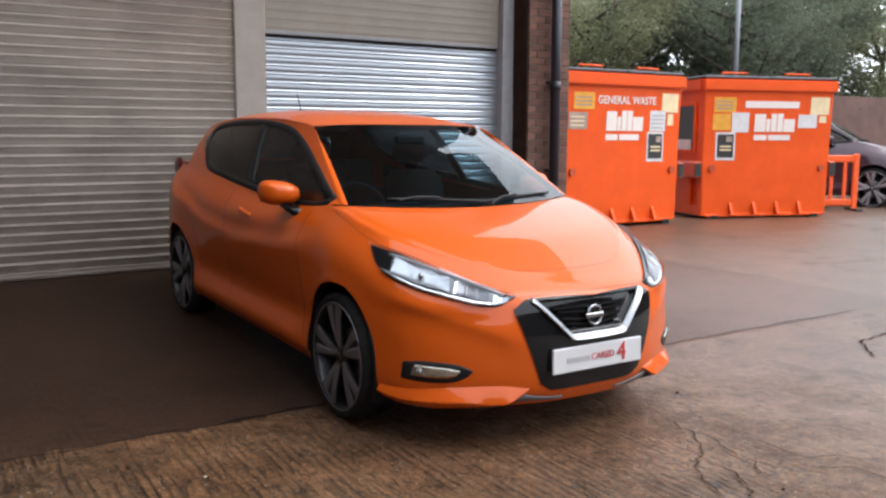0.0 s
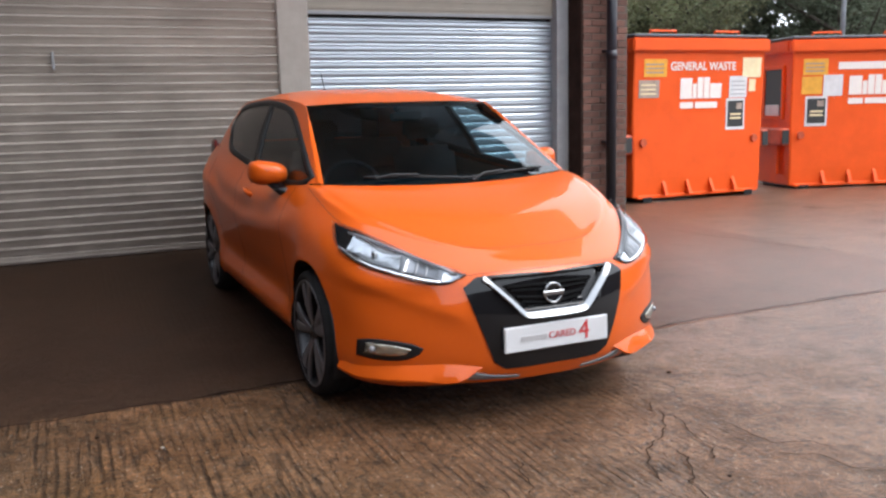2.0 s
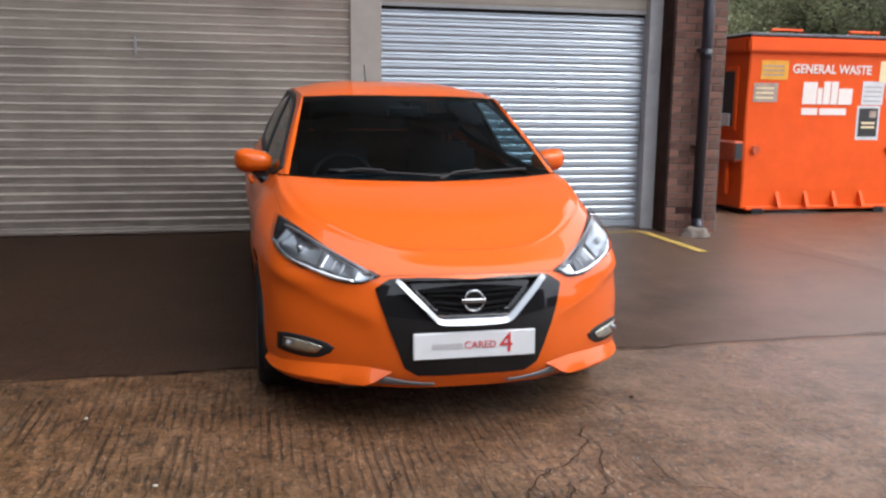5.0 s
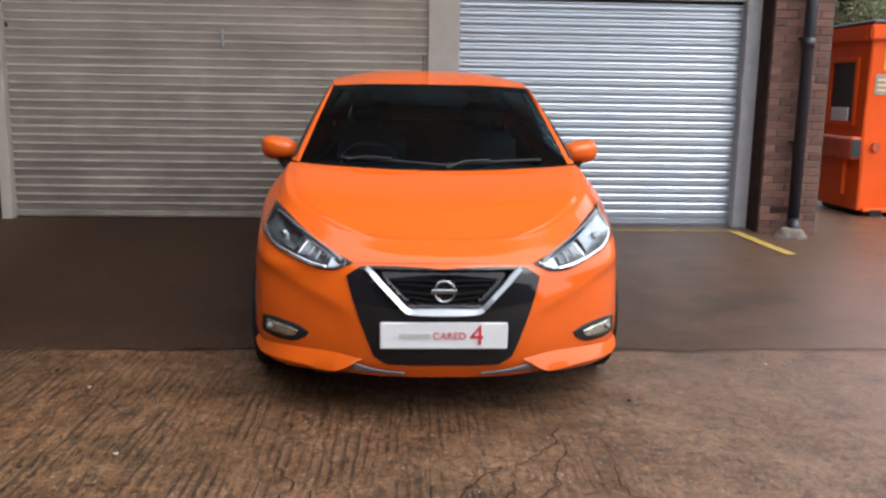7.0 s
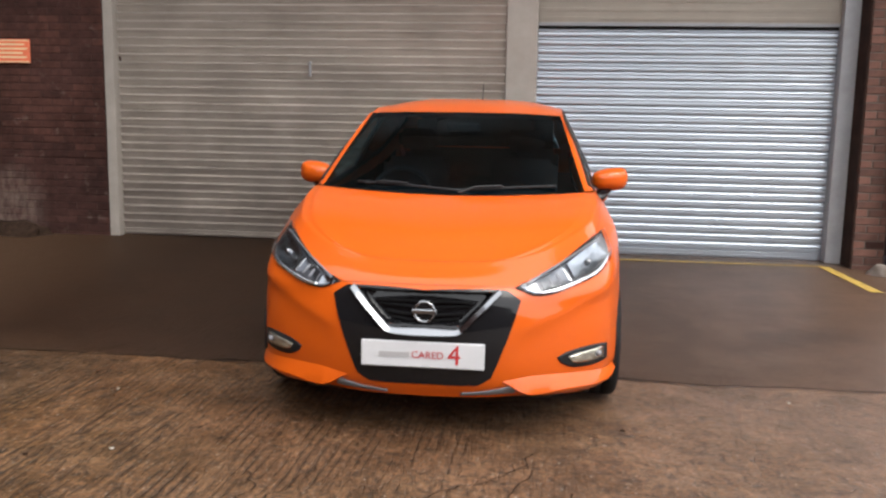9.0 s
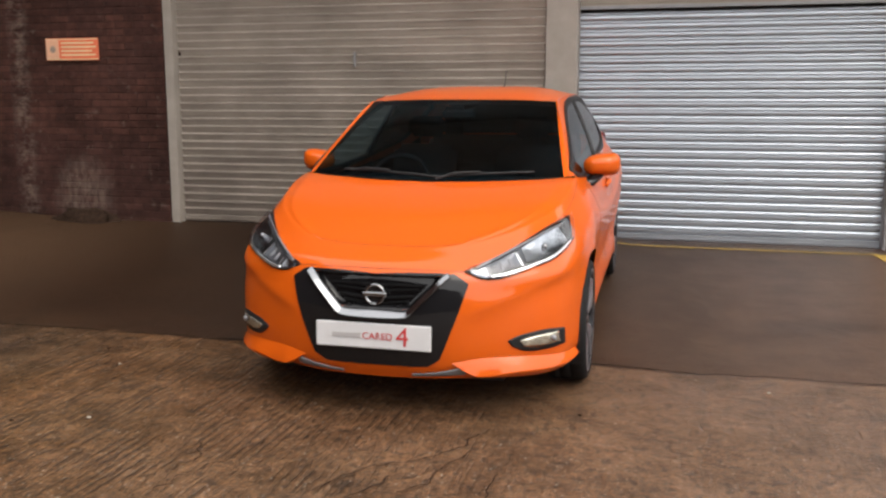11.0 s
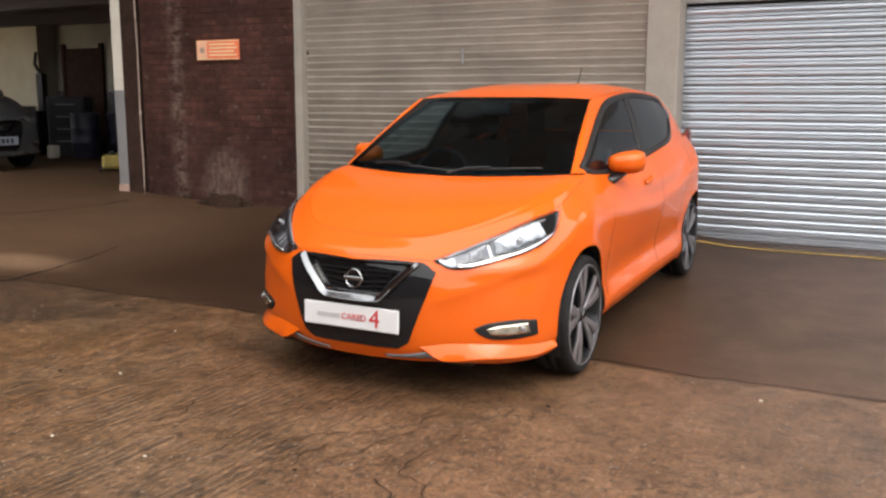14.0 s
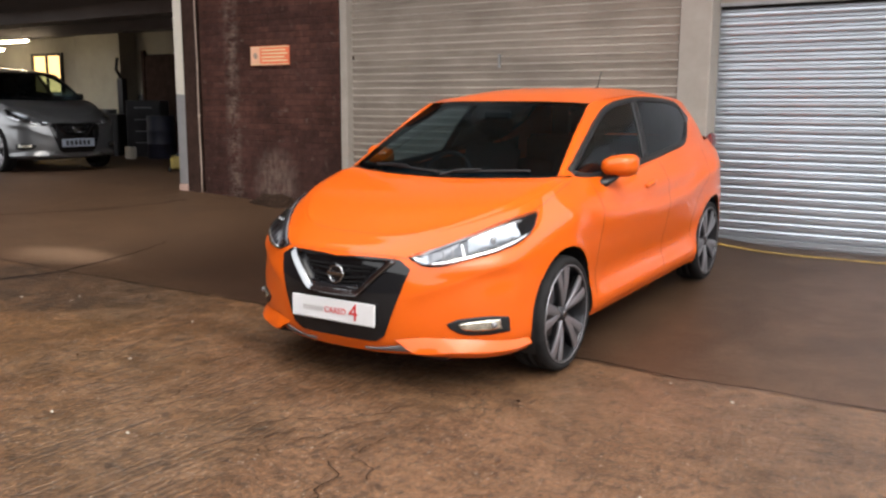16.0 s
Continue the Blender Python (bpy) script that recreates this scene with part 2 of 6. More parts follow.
RIM_CUT = mat("rim_machined", (0.25, 0.245, 0.265), 0.40, 0.8)
LENS = glass("clear_lens", (0.94, 0.95, 0.96), 1.5)
SCREEN = glass("windscreen_glass", (0.34, 0.50, 0.56), 1.8)
TINT = glass("side_glass", (0.54, 0.60, 0.62), 1.30, 0.08)
BACK_GLASS = glass("privacy_glass", (0.030, 0.034, 0.038), 1.30, 0.13)
REAR_GLASS = glass("tailgate_glass", (0.010, 0.011, 0.012), 1.30, 0.13)
TRIM = mat("interior_trim", (0.005, 0.007, 0.009), 0.8, vary=0.3, scale=20, spec=0.1)
SEAT = mat("seat_cloth", (0.008, 0.010, 0.012), 0.95, vary=0.3, scale=40, spec=0.1)
WHITE_PLATE = mat("plate_white", (0.50, 0.50, 0.51), 0.35, vary=0.05, scale=10)
PALE_BLUE = mat("dull_plate", (0.20, 0.22, 0.27), 0.4, vary=0.05, scale=10)
RED = mat("red_ink", (0.40, 0.02, 0.02), 0.5)
PALE = mat("pale_grey_ink", (0.33, 0.32, 0.32), 0.5)
INNER = mat("lamp_reflector", (0.38, 0.40, 0.43), 0.2, 1.0, vary=0.3, scale=30, bump=0.45, bump_scale=34)
LAMP_SILVER = mat("lamp_housing_silver", (0.12, 0.125, 0.14), 0.3, 0.9, vary=0.3, scale=40, bump=0.2, bump_scale=30)
FOG_IN = mat("fog_reflector", (0.60, 0.57, 0.47), 0.25, 0.8, vary=0.6, scale=40, bump=0.6, bump_scale=40)
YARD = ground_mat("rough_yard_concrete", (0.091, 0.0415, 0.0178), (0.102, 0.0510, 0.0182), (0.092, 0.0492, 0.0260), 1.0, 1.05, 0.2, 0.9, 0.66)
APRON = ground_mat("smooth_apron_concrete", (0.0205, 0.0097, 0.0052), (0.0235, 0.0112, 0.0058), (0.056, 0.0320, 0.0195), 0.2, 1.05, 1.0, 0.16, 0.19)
SHUTTER_OLD = mat("painted_shutter", (0.305, 0.262, 0.225), 0.45, 0.0, vary=0.26, scale=1.3, bump=0.08, bump_scale=25, per_object=0.09, coords="World")
SHUTTER_NEW = mat("galvanised_shutter", (0.425, 0.46, 0.505), 0.31, 0.74, vary=0.06, scale=3.0, per_object=0.05, coords="World")
SHUTTER_TOP = mat("shutter_hood_sheet", (0.245, 0.210, 0.172), 0.6, vary=0.12, scale=3)
PILLAR = mat("painted_pillar", (0.29, 0.255, 0.223), 0.6, vary=0.15, scale=4, bump=0.15, bump_scale=30)


def streak(m, colour, amount, sz=26.0):
    """Grime lying in thin sideways streaks over a material."""
    n, l = m.node_tree.nodes, m.node_tree.links
    b = n["Principled BSDF"]
    src = b.inputs["Base Color"].links[0].from_socket
    at, mp, t = n.new("ShaderNodeNewGeometry").outputs["Position"], n.new("ShaderNodeMapping"), n.new("ShaderNodeTexNoise")
    mp.inputs["Scale"].default_value = (0.9, 0.9, sz)
    t.inputs["Scale"].default_value, t.inputs["Detail"].default_value, t.inputs["Roughness"].default_value = 1.0, 5, 0.65
    l.new(at, mp.inputs["Vector"])
    l.new(mp.outputs[0], t.inputs["Vector"])
    r, mix = n.new("ShaderNodeMapRange"), n.new("ShaderNodeMix")
    r.inputs["From Min"].default_value, r.inputs["From Max"].default_value = 0.50, 0.72
    r.inputs["To Max"].default_value = amount
    l.new(t.outputs["Fac"], r.inputs["Value"])
    mix.data_type = "RGBA"
    mix.inputs["B"].default_value = (*colour, 1)
    l.new(r.outputs[0], mix.inputs["Factor"])
    l.new(src, mix.inputs["A"])
    l.new(mix.outputs["Result"], b.inputs["Base Color"])


def splash(m, colour, top, amount):
    """Dried mud splashed up a surface, blotchy and with a ragged upper edge; painted shade deepens it downwards."""
    n, l = m.node_tree.nodes, m.node_tree.links
    b = n["Principled BSDF"]
    src = b.inputs["Base Color"].links[0].from_socket
    at, sep = n.new("ShaderNodeNewGeometry").outputs["Position"], n.new("ShaderNodeSeparateXYZ")
    l.new(at, sep.inputs[0])
    parts = []
    for scale, sz, size in ((0.8, 1.2, 2.4), (5.0, 7.0, 1.0)):
        mp, t, k = n.new("ShaderNodeMapping"), n.new("ShaderNodeTexNoise"), n.new("ShaderNodeMath")
        mp.inputs["Scale"].default_value = (scale, scale, sz)
        t.inputs["Scale"].default_value, t.inputs["Detail"].default_value, t.inputs["Roughness"].default_value = 1.0, 6, 0.7
        l.new(at, mp.inputs["Vector"])
        l.new(mp.outputs[0], t.inputs["Vector"])
        k.operation = "MULTIPLY"
        k.inputs[1].default_value = size
        l.new(t.outputs["Fac"], k.inputs[0])
        parts.append(k.outputs[0])
    a1, a2, r, mix = n.new("ShaderNodeMath"), n.new("ShaderNodeMath"), n.new("ShaderNodeMapRange"), n.new("ShaderNodeMix")
    l.new(parts[0], a1.inputs[0])
    l.new(parts[1], a1.inputs[1])
    l.new(a1.outputs[0], a2.inputs[0])
    l.new(sep.outputs["Z"], a2.inputs[1])
    for key, v in (("From Min", top + 0.7), ("From Max", top + 2.3), ("To Min", amount), ("To Max", 0.0)):
        r.inputs[key].default_value = v
    l.new(a2.outputs[0], r.inputs["Value"])
    mix.data_type = "RGBA"
    mix.inputs["B"].default_value = (*colour, 1)
    l.new(r.outputs[0], mix.inputs["Factor"])
    l.new(src, mix.inputs["A"])
    l.new(mix.outputs["Result"], b.inputs["Base Color"])


streak(SHUTTER_OLD, (0.085, 0.066, 0.052), 0.55)
# mud stains, plus the shutter's shade towards the ground put into the colour
splash(SHUTTER_OLD, (0.060, 0.046, 0.037), 0.9, 0.80)
RAIL_GREY = mat("pale_guide_rail", (0.36, 0.36, 0.365), 0.5, 0.2, vary=0.15, scale=6)
STEEL_GREY = mat("grey_guide_rail", (0.25, 0.245, 0.25), 0.45, 0.3, vary=0.15, scale=6)


def brick_mat(name, colour, dark, rough_scale=9.0, spread=0.3):
    """Weathered brick or joint: mottled, sooty in patches, with lime bloom run down and splashed on it."""
    m = mat(name, colour, 0.88, vary=0.5, scale=rough_scale, bump=0.45, bump_scale=55, coords="World", per_object=spread, colour2=dark, spec=0.14)
    n, l = m.node_tree.nodes, m.node_tree.links
    b = n["Principled BSDF"]
    src = b.inputs["Base Color"].links[0].from_socket
    at = n.new("ShaderNodeNewGeometry").outputs["Position"]
    sep = n.new("ShaderNodeSeparateXYZ")
    l.new(at, sep.inputs[0])

    def calc(op, a, c):
        k = n.new("ShaderNodeMath")
        k.operation = op
        for i, v in enumerate((a, c)):
            if isinstance(v, (int, float)):
                k.inputs[i].default_value = v
            else:
                l.new(v, k.inputs[i])
        return k.outputs[0]

    def step(v, a, c, lo, hi):
        r = n.new("ShaderNodeMapRange")
        for key, x in (("From Min", a), ("From Max", c), ("To Min", lo), ("To Max", hi)):
            r.inputs[key].default_value = x
        l.new(v, r.inputs["Value"])
        return r.outputs[0]

    def cloud_at(scale, detail, sz=1.0):
        k, t = n.new("ShaderNodeMapping"), n.new("ShaderNodeTexNoise")
        k.inputs["Scale"].default_value = (1, 1, sz)
        l.new(at, k.inputs["Vector"])
        l.new(k.outputs[0], t.inputs["Vector"])
        t.inputs["Scale"].default_value, t.inputs["Detail"].default_value, t.inputs["Roughness"].default_value = scale, detail, 0.7
        return t.outputs["Fac"]

    soot = step(cloud_at(1.1, 5), 0.40, 0.62, 1.25, 0.60)
    run = calc("MULTIPLY", step(calc("ABSOLUTE", calc("ADD", sep.outputs["X"], 3.12), 0), 0.03, 0.16, 1.0, 0.0), step(cloud_at(9, 4, 1.6), 0.42, 0.64, 0.0, 0.6))
    dx, dz = calc("DIVIDE", calc("ADD", sep.outputs["X"], 2.40), 0.40), calc("DIVIDE", calc("SUBTRACT", sep.outputs["Z"], 0.42), 0.44)
    far = calc("ADD", calc("MULTIPLY", dx, dx), calc("MULTIPLY", dz, dz))
    splash = calc("MULTIPLY", step(calc("ADD", far, calc("MULTIPLY", cloud_at(3.5, 6), 1.6)), 0.9, 2.0, 1.0, 0.0), step(cloud_at(14, 5, 0.5), 0.35, 0.65, 0.06, 0.60))
    fleck = step(cloud_at(8, 6), 0.61, 0.71, 0.0, 0.42)
    lime = calc("MINIMUM", calc("ADD", calc("ADD", run, splash), fleck), 0.8)
    hsv, mix = n.new("ShaderNodeHueSaturation"), n.new("ShaderNodeMix")
    l.new(soot, hsv.inputs["Value"])
    l.new(src, hsv.inputs["Color"])
    mix.data_type = "RGBA"
    mix.inputs["B"].default_value = (0.19, 0.145, 0.120, 1)
    l.new(lime, mix.inputs["Factor"])
    l.new(hsv.outputs[0], mix.inputs["A"])
    l.new(mix.outputs["Result"], b.inputs["Base Color"])
    return m


BRICK = brick_mat("red_brick", (0.062, 0.0262, 0.0195), (0.043, 0.0190, 0.0150), spread=0.17)
FAR_BRICK = mat("far_yard_brick", (0.125, 0.070, 0.058), 0.9, vary=0.35, scale=2.5, bump=0.3, bump_scale=30)
BRICK_DARK = brick_mat("sooty_brick", (0.049, 0.0215, 0.0170), (0.034, 0.0160, 0.0132), spread=0.17)
MORTAR = brick_mat("mortar", (0.062, 0.0300, 0.0240), (0.038, 0.018, 0.0145), 14)
RENDER = mat("plain_render", (0.30, 0.26, 0.23), 0.85, vary=0.2, scale=2)
DARK_WOOD = mat("dark_stained_post", (0.040, 0.022, 0.017), 0.75, vary=0.5, scale=6, spec=0.1)
PIPE = mat("black_iron_pipe", (0.014, 0.014, 0.022), 0.4, vary=0.3, scale=14, bump=0.1)
YELLOW = mat("worn_yellow_line", (0.42, 0.27, 0.055), 0.6, vary=0.5, scale=14)
BIN = mat("orange_bin_paint", (0.72, 0.085, 0.008), 0.5, vary=0.14, scale=2.6, bump=0.05, bump_scale=8, rough_vary=0.1, spec=0.22)
BIN_WORN = mat("scuffed_bin_paint", (0.50, 0.075, 0.025), 0.6, vary=0.5, scale=5, bump=0.1, bump_scale=20)
LID = mat("dark_grey_lid", (0.05, 0.055, 0.065), 0.5, vary=0.3, scale=5)
WHITE_INK = mat("white_lettering", (0.74, 0.65, 0.60), 0.6, vary=0.08, scale=20)
LABEL_YELLOW = mat("yellow_sticker", (0.72, 0.34, 0.03), 0.6, vary=0.2, scale=8)
LABEL_CREAM = mat("cream_sticker", (0.75, 0.60, 0.36), 0.6, vary=0.15, scale=8)
LABEL_WHITE = mat("white_sticker", (0.62, 0.60, 0.60), 0.6, vary=0.15, scale=8)
LABEL_GREY = mat("faded_sticker", (0.36, 0.27, 0.22), 0.7, vary=0.35, scale=8)
LABEL_BLACK = mat("black_poster", (0.02, 0.02, 0.02), 0.5)
SIGN_PALE = mat("pale_sign_panel", (0.72, 0.40, 0.26), 0.5, vary=0.1, scale=8)
SIGN = mat("orange_red_sign", (0.75, 0.16, 0.07), 0.5, vary=0.1, scale=8)
WALL_WHITE = mat("white_painted_wall", (0.54, 0.50, 0.43), 0.7, vary=0.12, scale=1.5)
# the wall white darkened: the garage's dimness is put into this colour
GARAGE_WHITE = mat("shaded_garage_white", (0.34, 0.315, 0.26), 0.8, vary=0.2, scale=1.2)
WALL_GREY = mat("grey_painted_dado", (0.13, 0.13, 0.15), 0.7, vary=0.2, scale=2)
SILL_PINK = mat("bare_post_foot", (0.36, 0.24, 0.20), 0.8, vary=0.2, scale=6)
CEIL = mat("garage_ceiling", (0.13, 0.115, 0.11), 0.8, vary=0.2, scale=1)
# unseen upper wall and soffit: greys chosen to tint the windscreen's reflection
UPPER_WALL = mat("upper_wall_grey", (0.24, 0.295, 0.32), 0.7, vary=0.15, scale=1.5)
CANOPY = mat("canopy_soffit", (0.45, 0.55, 0.59), 0.8, vary=0.25, scale=0.8)
SUV_PAINT = mat("silver_grey_paint", (0.11, 0.112, 0.118), 0.3, 0.6, coat=0.7)
PURPLE = mat("dark_plum_paint", (0.040, 0.016, 0.027), 0.35, 0.2, coat=0.45)
GALV = mat("galvanised_pole", (0.30, 0.32, 0.35), 0.5, 0.6, vary=0.15, scale=6)
def leaf_mat(name, colour, spread):
    """Foliage whose leaves differ one from another."""
    m = mat(name, colour, 0.6, vary=0.55, scale=0.8, spec=0.3)
    n, l = m.node_tree.nodes, m.node_tree.links
    b = n["Principled BSDF"]
    src = b.inputs["Base Color"].links[0].from_socket
    geo, hsv, v, h = n.new("ShaderNodeNewGeometry"), n.new("ShaderNodeHueSaturation"), n.new("ShaderNodeMapRange"), n.new("ShaderNodeMapRange")
    v.inputs["To Min"].default_value, v.inputs["To Max"].default_value = 1 - spread, 1 + spread
    h.inputs["To Min"].default_value, h.inputs["To Max"].default_value = 0.46, 0.53
    l.new(geo.outputs["Random Per Island"], v.inputs["Value"])
    l.new(geo.outputs["Random Per Island"], h.inputs["Value"])
    l.new(v.outputs[0], hsv.inputs["Value"])
    l.new(h.outputs[0], hsv.inputs["Hue"])
    l.new(src, hsv.inputs["Color"])
    l.new(hsv.outputs[0], b.inputs["Base Color"])
    thin, both = n.new("ShaderNodeBsdfTranslucent"), n.new("ShaderNodeMixShader")
    both.inputs[0].default_value = 0.45
    l.new(hsv.outputs[0], thin.inputs["Color"])
    l.new(b.outputs[0], both.inputs[1])
    l.new(thin.outputs[0], both.inputs[2])
    l.new(both.outputs[0], n["Material Output"].inputs["Surface"])
    return m


LEAF = leaf_mat("foliage", (0.255, 0.27, 0.155), 0.28)
LEAF2 = leaf_mat("dark_foliage", (0.135, 0.155, 0.105), 0.28)
BARK = mat("bark", (0.06, 0.045, 0.035), 0.9, vary=0.3, scale=8, bump=0.5, bump_scale=30)
BLACK_DIRT = mat("black_joint_dirt", (0.013, 0.009, 0.007), 0.95, vary=0.3, scale=20, spec=0.1)
GRIT = mat("crack_dirt", (0.034, 0.020, 0.013), 0.95, vary=0.3, scale=20, spec=0.1)
TUBE = glow("fluorescent_tube", (1.0, 0.86, 0.62), 14)
ROOM = glow("lit_room_beyond", (1.0, 0.62, 0.22), 0.9)
PLASTIC_ORANGE = mat("orange_barrier_plastic", (0.85, 0.12, 0.02), 0.45, vary=0.1, scale=6)


# ---- building helpers ----
def thing(name, m=None, label="", category="", group="", kind=""):
    ob = new(name)
    ob.empty_display_size = 0.2
    if m:
        ob.matrix_world = m
    return tagged(ob, label, category, group, kind)


def part(name, bm, material, parent=None, label="", smooth=False):
    me = bpy.data.meshes.new(name)
    bm.normal_update()
    bm.to_mesh(me)
    bm.free()
    for mm in material if isinstance(material, (list, tuple)) else (material,):
        me.materials.append(mm)
    if smooth:
        for p in me.polygons:
            p.use_smooth = True
    ob = new(name, me)
    ob.parent = parent
    return tagged(ob, label)


def shared(name, me, parent, m):
    ob = new(name, me)
    ob.parent = parent
    ob.matrix_basis = m
    return ob


def box(x0, x1, y0, y1, z0, z1, bevel=0.0, bm=None, segments=1):
    own = bm is None
    bm = bm or bmesh.new()
    r = bmesh.ops.create_cube(bm, size=1, matrix=Matrix.Translation(((x0 + x1) / 2, (y0 + y1) / 2, (z0 + z1) / 2)) @ Matrix.Diagonal((abs(x1 - x0), abs(y1 - y0), abs(z1 - z0), 1)))
    if bevel and own:
        bmesh.ops.bevel(bm, geom=bm.edges[:], offset=bevel, segments=segments, affect="EDGES")
    return bm


def cyl(p, q, r, r2=None, n=16, bm=None):
    """A capped cylinder or cone from p to q."""
    bm = bm or bmesh.new()
    p, q = Vector(p), Vector(q)
    d = q - p
    m = Matrix.Translation((p + q) / 2) @ d.to_track_quat("Z", "Y").to_matrix().to_4x4()
    bmesh.ops.create_cone(bm, cap_ends=True, segments=n, radius1=r, radius2=r if r2 is None else r2, depth=d.length, matrix=m)
    return bm


def smoothstep(t):
    t = max(0.0, min(1.0, t))
    return t * t * (3 - 2 * t)


def crom(p, t):
    """Point on a Catmull-Rom spline through p at parameter t in 0..len-1."""
    i = min(int(t), len(p) - 2)
    f = t - i
    a, b, c, d = p[i - 1] if i else p[0] * 2 - p[1], p[i], p[i + 1], p[i + 2] if i + 2 < len(p) else p[-1] * 2 - p[-2]
    return 0.5 * (2 * b + (c - a) * f + (2 * a - 5 * b + 4 * c - d) * f * f + (3 * b - a - 3 * c + d) * f * f * f)


def spline(points, n):
    p = [Vector(q) for q in points]
    return [crom(p, (len(p) - 1) * i / n) for i in range(n + 1)]


def grid_faces(bm, rows, close=False):
    """Quads between rows of points; returns the vertices."""
    vs = [[bm.verts.new(p) for p in r] for r in rows]
    for a, b in zip(vs, vs[1:]):
        m = len(a)
        for j in range(m if close else m - 1):
            k = (j + 1) % m
            try:
                bm.faces.new((a[j], a[k], b[k], b[j]))
            except ValueError:
                pass
    return vs


def sweep(path, profile, bm=None, closed=False, up=Vector((0, 0, 1))):
    """A profile (list of (side, up) pairs) carried along a path."""
    bm = bm or bmesh.new()
    path = [Vector(p) for p in path]
    rows = []
    for i, p in enumerate(path):
        a, b = path[i - 1] if i or closed else p, path[(i + 1) % len(path)] if i + 1 < len(path) or closed else p
        d = (b - a).normalized()
        s = d.cross(up)
        s = s.normalized() if s.length > 1e-4 else Vector((1, 0, 0))
        u = s.cross(d).normalized()
        rows.append([p + s * x + u * y for x, y in profile])
    if closed:
        rows.append(rows[0])
    vs = grid_faces(bm, rows, close=True)
    if not closed:
        bm.faces.new(vs[0])
        bm.faces.new(vs[-1][::-1])
    bmesh.ops.remove_doubles(bm, verts=bm.verts[:], dist=1e-5)
    bmesh.ops.recalc_face_normals(bm, faces=bm.faces[:])
    return bm


def circle(r, n=10):
    return [(r * math.cos(2 * math.pi * i / n), r * math.sin(2 * math.pi * i / n)) for i in range(n)]


def lathe(profile, n=40, bm=None):
    """Turns (radius, x) pairs round the x axis."""
    bm = bm or bmesh.new()
    rows = [[(x, r * math.cos(2 * math.pi * k / n), r * math.sin(2 * math.pi * k / n)) for r, x in profile] for k in range(n)]
    rows.append(rows[0])
    grid_faces(bm, rows)
    bmesh.ops.remove_doubles(bm, verts=bm.verts[:], dist=1e-5)
    bmesh.ops.recalc_face_normals(bm, faces=bm.faces[:])
    return bm


def lettering(name, body, size, material, parent, m, label=""):
    cu = bpy.data.curves.new(name, "FONT")
    cu.offset = 0.003 if size > 0.13 else 0.0
    cu.body, cu.size, cu.align_x, cu.align_y, cu.extrude = body, size, "CENTER", "CENTER", 0.001
    tmp = bpy.data.objects.new(name, cu)
    scene.collection.objects.link(tmp)
    dg = bpy.context.evaluated_depsgraph_get()
    me = bpy.data.meshes.new_from_object(tmp.evaluated_get(dg))
    bpy.data.objects.remove(tmp)
    me.materials.clear()
    me.materials.append(material)
    ob = new(name, me)
    ob.parent = parent
    ob.matrix_basis = m
    return tagged(ob, label)


# ---- ground ----
def gz(x, y):
    """Height of the yard: flat outside, rising gently to the building."""
    s = max(0.0, min(1.0, (y - 3.9) / 3.9))
    z = 0.15 * s ** 1.6 * (1 - 0.46 * smoothstep((x - 2.8) / 1.0) - 0.3 * smoothstep((x - 5.6) / 1.6))
    return z + 0.07 * s * smoothstep((-2.0 - x) / 2)


def lines(lo, hi, step, far):
    v = [lo + step * i for i in range(int(round((hi - lo) / step)) + 1)]
    out, d = [], 0.6
    while d < far:
        out.append(d)
        d *= 1.7
    return [lo - d for d in reversed(out)] + v + [hi + d for d in out]


def sheet(name, xs, ys, height, material, label, thick=0.0):
    bm = bmesh.new()
    rows = [[(x, y + (0.03 * noise.noise((x * 2.1, 0, 5)) + 0.012 * noise.noise((x * 9, 0, 5)) if thick and y < 3.95 else 0), height(x, y)) for x in xs] for y in ys]
    grid_faces(bm, rows)
    if thick:
        edge = [e for e in bm.edges if e.is_boundary]
        r = bmesh.ops.extrude_edge_only(bm, edges=edge)
        for v in r["geom"]:
            if isinstance(v, bmesh.types.BMVert):
                v.co.z -= thick
    bmesh.ops.recalc_face_normals(bm, faces=bm.faces[:])
    ob = part(name, bm, material, None, label, smooth=not thick)
    return tagged(ob, kind="structure", category="ground")


APRON_Y = 3.92


def ground_z(x, y):
    base = gz(x, y) + (0.004 * noise.noise((x * 0.7, y * 0.7, 0)) if not 3.9 < y < 4.1 else -0.003)
    inside = -14.5 < x < 6.9 and 4.1 < y < 14.5
    return base - (0.06 if inside else 0.0)


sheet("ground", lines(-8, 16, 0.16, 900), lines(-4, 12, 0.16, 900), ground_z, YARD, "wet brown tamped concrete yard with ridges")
apron_x = [-14.4 + 0.1 * i for i in range(216)]
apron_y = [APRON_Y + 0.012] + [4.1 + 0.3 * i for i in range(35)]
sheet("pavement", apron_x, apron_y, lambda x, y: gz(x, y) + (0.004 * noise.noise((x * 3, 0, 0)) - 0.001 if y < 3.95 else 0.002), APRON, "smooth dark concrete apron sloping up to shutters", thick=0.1)


